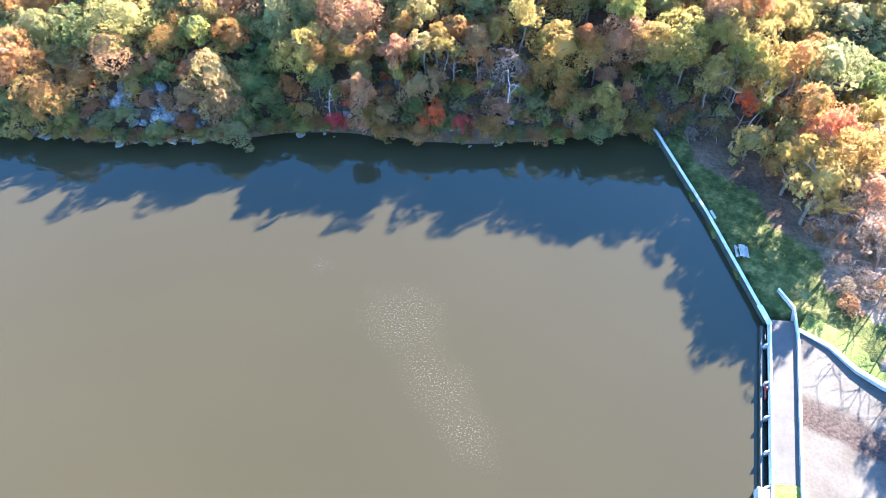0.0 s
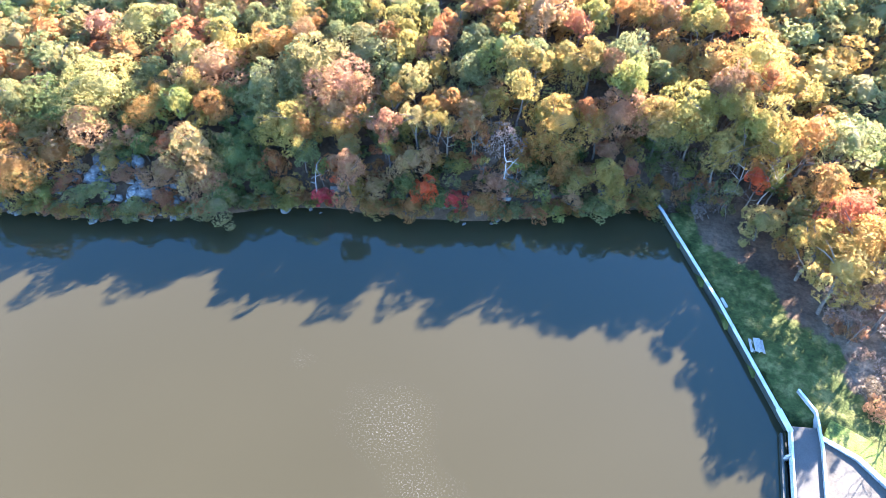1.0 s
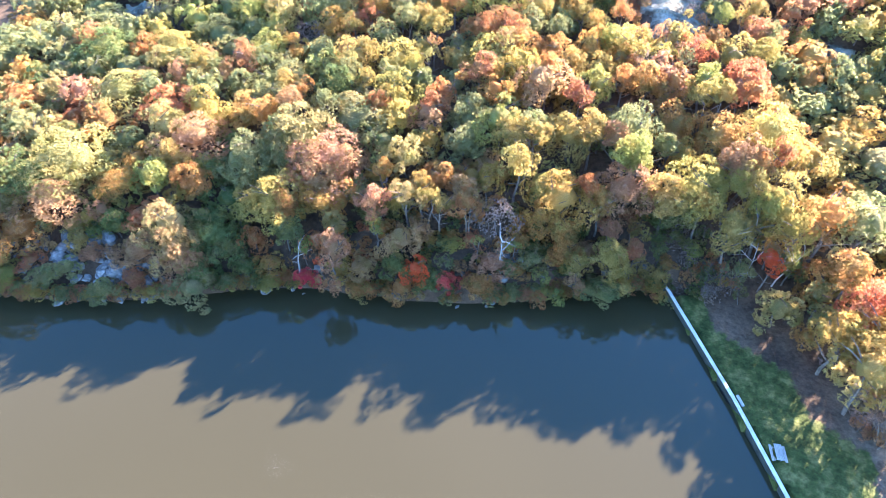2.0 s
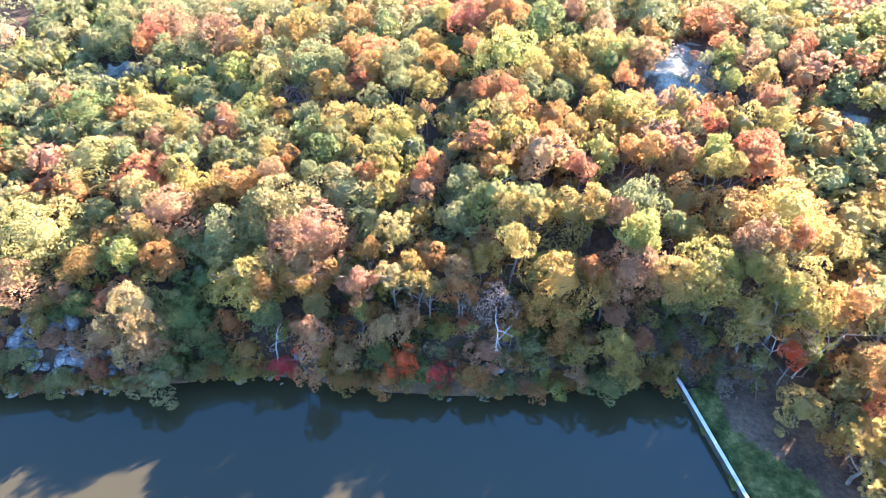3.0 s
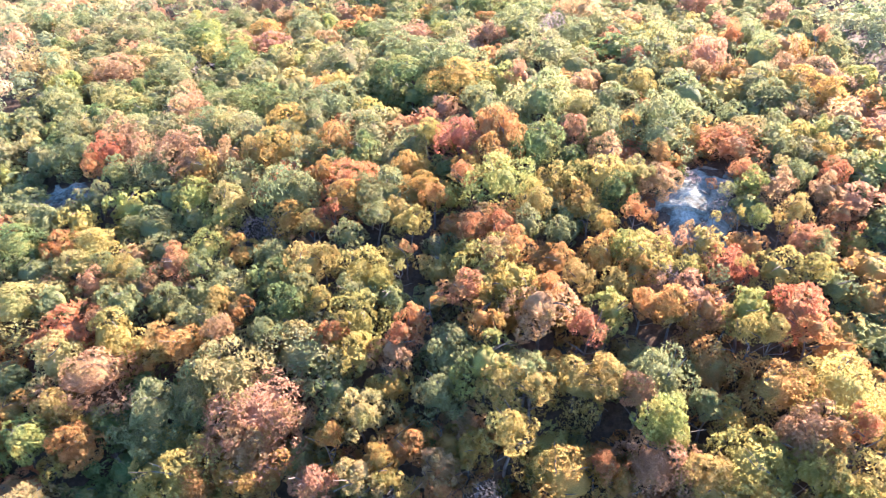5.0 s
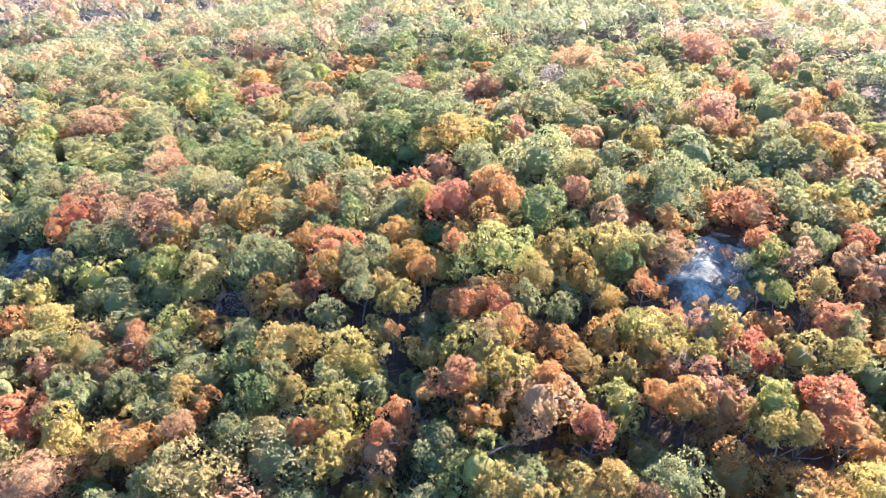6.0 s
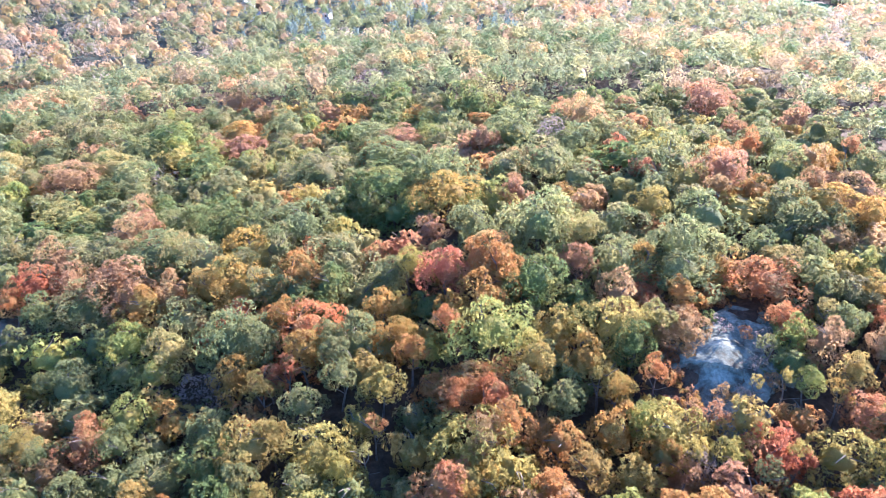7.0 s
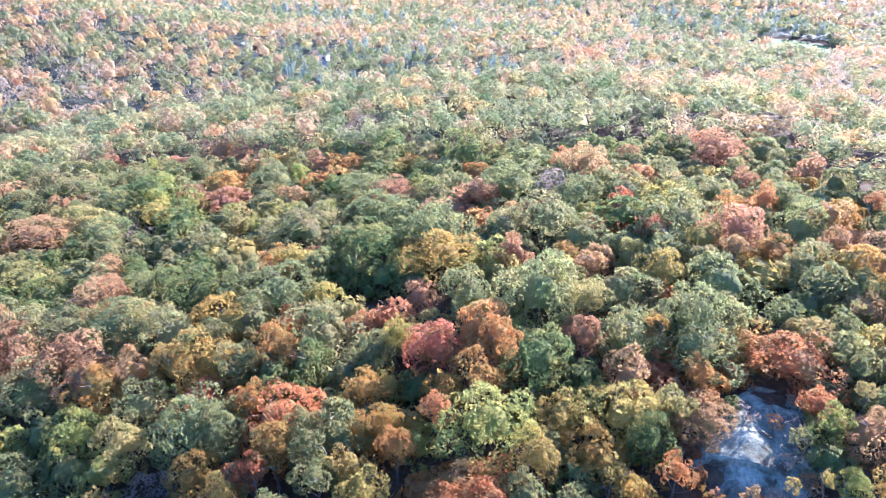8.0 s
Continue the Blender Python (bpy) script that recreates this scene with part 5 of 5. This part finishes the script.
for i, (hx, hy) in enumerate(HOUSES):
    build_house(hx, hy, (20, -15, 60, 5, 35, -40, 80, 10)[i], 8 + i % 3, 6.5, 4.2 if i % 2 else 3.2)

flank_wood()
far_wood()

# ---- rocks, dead trees and shrubs ----


def rock_mesh(seed, detail=2):
    bm = bmesh.new()
    bmesh.ops.create_icosphere(bm, subdivisions=detail, radius=1.0)
    off = Vector((seed * 3.1, seed * 1.7, seed * 0.9))
    for v in bm.verts:
        k = 1 + 0.42 * noise.noise(v.co * 1.1 + off) + 0.18 * noise.noise(v.co * 3.0 + off)
        v.co *= k
    rng = np.random.default_rng(seed)
    for _ in range(11):
        way = Vector(rng.normal(size=3)).normalized()
        cut = rng.uniform(0.45, 0.8)
        for v in bm.verts:
            over = v.co.dot(way) - cut
            if over > 0:
                v.co -= way * over * 0.94
    me = bpy.data.meshes.new("boulder")
    bm.to_mesh(me)
    bm.free()
    me.materials.append(ROCK)
    return me


ROCKS = [rock_mesh(i + 1) for i in range(6)]


def boulder(x, y, size, flat, turn, n):
    ob = new("boulder", ROCKS[n % 6])
    z = max(float(ground(x, y)), -0.2)
    ob.matrix_world = Matrix.LocRotScale((x, y, z + 0.15 * size * flat), Euler((0.15 * math.sin(n), 0.2 * math.cos(n * 1.7), turn)), (size, size * 0.8, size * flat))
    tagged(ob, "grey granite boulder on the lake shore" if y < 100 else "grey granite boulder on the wooded slope", "boulder", "boulders")


def scatter_rocks():
    rng = np.random.default_rng(31)
    n = 0
    for _ in range(190):
        x = rng.uniform(-67, -37)
        y = 85.6 + float(shore_shift(x)) + 8.5 * rng.random() ** 1.3
        boulder(x, y, 0.55 + 1.0 * rng.random() ** 2, rng.uniform(0.45, 0.8), rng.uniform(0, 6), n)
        n += 1
    for _ in range(26):
        x = rng.uniform(-30, 32)
        y = 85.5 + float(shore_shift(x)) + rng.uniform(-0.8, 3.5)
        boulder(x, y, rng.uniform(0.4, 1.2), rng.uniform(0.4, 0.8), rng.uniform(0, 6), n)
        n += 1
    for _ in range(14):
        boulder(rng.uniform(9, 15), rng.uniform(86, 91), rng.uniform(0.6, 1.6), 0.7, rng.uniform(0, 6), n)
        n += 1


scatter_rocks()


def build_outcrop():
    """The bare rocky knoll: granite cracked into tilted slabs."""
    rng = np.random.default_rng(61)
    xs, ys = np.linspace(34.5, 54.0, 110), np.linspace(126.5, 148.5, 124)
    gx, gy = np.meshgrid(xs, ys)
    d = np.sqrt(((gx - 44.2 - 0.35 * (gy - 137)) / 6.6) ** 2 + ((gy - 137.5) / 9.5) ** 2)
    rough = np.array([noise.fractal(Vector((a * 0.3, b * 0.3, 0)), 1.0, 2.0, 6) for a, b in zip(gx.ravel(), gy.ravel())]).reshape(gx.shape)
    # slabs lie in long beds across the slope
    seeds = np.stack((rng.uniform(34, 54, 20), rng.uniform(126, 149, 20)), -1)
    px, py = gx + 0.8 * rough, gy - 0.7 * rough
    u, v = px * 0.82 + py * 0.57, -px * 0.57 + py * 0.82
    su, sv = seeds[:, 0] * 0.82 + seeds[:, 1] * 0.57, -seeds[:, 0] * 0.57 + seeds[:, 1] * 0.82
    far = np.sqrt(((u[..., None] - su) / 1.7) ** 2 + (v[..., None] - sv) ** 2)
    order = np.argsort(far, axis=-1)
    bed = order[..., 0]
    near, second = np.take_along_axis(far, order[..., :1], -1)[..., 0], np.take_along_axis(far, order[..., 1:2], -1)[..., 0]
    lift, tilt = rng.uniform(-0.22, 0.25, 20), rng.uniform(-0.13, 0.13, (20, 2))
    h = 0.9 * (1 - d) - 0.05 + lift[bed] + tilt[bed, 0] * (u - su[bed]) + tilt[bed, 1] * (v - sv[bed]) + 0.22 * rough
    h -= 0.16 * (1 - smooth(0.0, 0.16, second - near))
    gz = ground(gx, gy) + np.clip(h, -0.9, 1.7)
    idx = np.arange(gx.size).reshape(gx.shape)
    faces = np.stack((idx[:-1, :-1], idx[:-1, 1:], idx[1:, 1:], idx[1:, :-1]), -1).reshape(-1, 4)
    co = np.stack((gx, gy, gz), -1).reshape(-1, 3)
    rock = empty("rock_outcrop", (0, 0, 0), "bare pale granite outcrop cracked into slabs on the hill", "rock")
    mine = bed.ravel()[faces[:, 0]]
    for s in np.unique(mine):
        used, back = np.unique(faces[mine == s], return_inverse=True)
        child("slab", mesh_of("slab", co[used], back.reshape(-1, 4), [PALE_ROCK]), rock)


build_outcrop()


def build_ledge(cx, cy, rx, ry, seed):
    """A low bare ledge of granite that breaks through the leaf litter."""
    gx, gy = np.meshgrid(np.linspace(cx - rx, cx + rx, 30), np.linspace(cy - ry, cy + ry, 30))
    d = np.sqrt(((gx - cx) / rx) ** 2 + ((gy - cy) / ry) ** 2)
    rough = np.array([noise.fractal(Vector((a * 0.45 + seed, b * 0.45, 0)), 1.0, 2.0, 5) for a, b in zip(gx.ravel(), gy.ravel())]).reshape(gx.shape)
    h = 0.75 * (1 - d) + 0.3 * rough + 0.15 * np.floor(3 * rough)
    gz = ground(gx, gy) + np.clip(h, -0.8, 1.0)
    idx = np.arange(gx.size).reshape(gx.shape)
    faces = np.stack((idx[:-1, :-1], idx[:-1, 1:], idx[1:, 1:], idx[1:, :-1]), -1).reshape(-1, 4)
    tagged(new("rock_ledge", mesh_of("rock_ledge", np.stack((gx, gy, gz), -1).reshape(-1, 3), faces, [PALE_ROCK])), "low bare granite ledge among leaf litter in the wood", "rock")


for i, ledge in enumerate(LEDGES):
    build_ledge(*ledge, i * 7.3)


def dead_tree(x, y, h, turn, lean, n, mesh_set=BARE, label="bleached dead tree with bare forking branches"):
    t = empty("dead_tree", (x, y, max(float(ground(x, y)), 0)), label, "tree", "dead trees")
    child("trunk", mesh_set[n % len(mesh_set)], t, pose(0, 0, 0, 0, lean, turn) @ Matrix.Diagonal((h * 1.15, h * 1.15, h, 1)))


for i, (x, y, h, turn, lean) in enumerate(((49.8, 86.6, 9.0, 10, 20), (44.0, 86.2, 9.0, 80, 24), (44.0, 83.5, 4.0, 150, 12), (41.5, 86.0, 5.5, 200, 10), (10.6, 87.6, 7.5, 40, 3),
                                           (39.5, 87.0, 5.5, 300, 9), (6.2, 91.5, 9.0, 120, 14), (-18.5, 88.5, 6.0, 20, 10), (37.5, 88.0, 5.0, 30, 12))):
    dead_tree(x, y, h, turn, lean, i, BARE if i < 2 else SNAGS if i in (4, 7) else THIN)


def bare_brush():
    """Leafless saplings on the bank beside the lawn and above the dam's end."""
    rng = np.random.default_rng(17)
    spots = [(rng.uniform(53, 64), rng.uniform(58, 74)) for _ in range(40)] + [(rng.uniform(33, 45), rng.uniform(86.5, 93)) for _ in range(14)]
    for i, (x, y) in enumerate(spots):
        dead_tree(x, y, rng.uniform(3.6, 6.0) if x > 50 else rng.uniform(2.2, 4.0), rng.uniform(0, 360), rng.uniform(-10, 16), i, TWIGGY if i % 3 == 0 else THIN, "leafless grey-brown sapling with fine twigs")


bare_brush()
for i, (x, y) in enumerate(((55.5, 50.5), (57.0, 47.5), (58.5, 52.5), (60.0, 49.5), (56.5, 54.5), (61.5, 54.0), (59.5, 45.5), (62.5, 47.0), (57.8, 56.5), (63.0, 51.0))):
    dead_tree(x, y, 7.5 + 1.7 * math.sin(i * 2.1), 40 * i, 4 * math.sin(i * 1.3), i, THIN, "thin bare grey trunk on the bank")


def shore_shrubs():
    rng = np.random.default_rng(23)
    for i in range(250):
        x = rng.uniform(-68, 33)
        y = 85.7 + float(shore_shift(x)) + rng.uniform(-0.8, 1.0)
        if any((x - a) ** 2 + (y - b) ** 2 < (0.6 * c) ** 2 for a, b, c, _ in SINGLES):
            continue
        if -66 < x < -38 and rng.random() < 0.5:
            continue
        r = rng.uniform(0.75, 1.35)
        if any(abs(x - a) < c + 0.8 and b - 4 < y for a, b, c, k in SINGLES if k in "dm" and b < 91):
            r *= 0.65
        colour = "raagbyarqaoy"[i % 12] if i % 3 else "qaaboragyg"[int(rng.integers(0, 10))]
        plant(colour, x, y, max(float(ground(x, y)), 0) + r * 1.5, r, True)
    for i in range(60):
        x, y = rng.uniform(51.5, 63), rng.uniform(50, 74)
        if x > 50.5 + 0.12 * abs(y - 58):
            plant("khpkhqhk"[i % 8], x, y, float(ground(x, y)) + rng.uniform(1.0, 2.2) + 2.0 * float(smooth(57, 66, y)), rng.uniform(0.9, 1.7), True)
    for colour, x, y, tall, r in (("k", 45.8, 134.5, 3.6, 1.3), ("p", 47.6, 133.0, 3.0, 1.1), ("k", 43.4, 141.0, 3.8, 1.3), ("k", 48.4, 138.6, 4.0, 1.4), ("p", 41.2, 131.6, 2.8, 1.1), ("k", 43.0, 131.2, 3.0, 1.2), ("q", 46.8, 140.5, 2.6, 0.9)):
        plant(colour, x, y, float(ground(x, y)) + tall, r)
    for i in range(16):
        x, y = rng.uniform(34, 39), rng.uniform(125, 138)
        plant("hpqkhpqa"[i % 8], x, y, float(ground(x, y)) + rng.uniform(1.5, 3.2), rng.uniform(0.8, 1.5), True)
    for i in range(130):
        x = rng.uniform(-14, 33)
        y = 87.4 + float(shore_shift(x)) + 12.5 * rng.random()
        r = rng.uniform(0.8, 1.5)
        if any((x - a) ** 2 + (y - b) ** 2 < (0.8 * r) ** 2 for a, b, _, _ in PLANTED):
            continue
        if any(k in "dm" and abs(x - a) < c + r and -5 < y - b < 0.3 for a, b, c, k in SINGLES):
            continue
        plant("gabrayoabgqr"[i % 12], x, y, max(float(ground(x, y)), 0) + r * rng.uniform(1.3, 2.0), r, True)
    for i in range(40):
        x, y = rng.uniform(32, 47), rng.uniform(84.5, 94)
        plant("kgobkakgoq"[i % 10], x, y, float(ground(x, y)) + rng.uniform(1.2, 2.6), rng.uniform(0.7, 1.3), True)
    for i in range(20):
        x, y = rng.uniform(37, 47), rng.uniform(83, 92)
        plant("kalkoqkgrk"[i % 10], x, y, float(ground(x, y)) + rng.uniform(1.8, 4.0), rng.uniform(0.7, 1.3), True)


shore_shrubs()
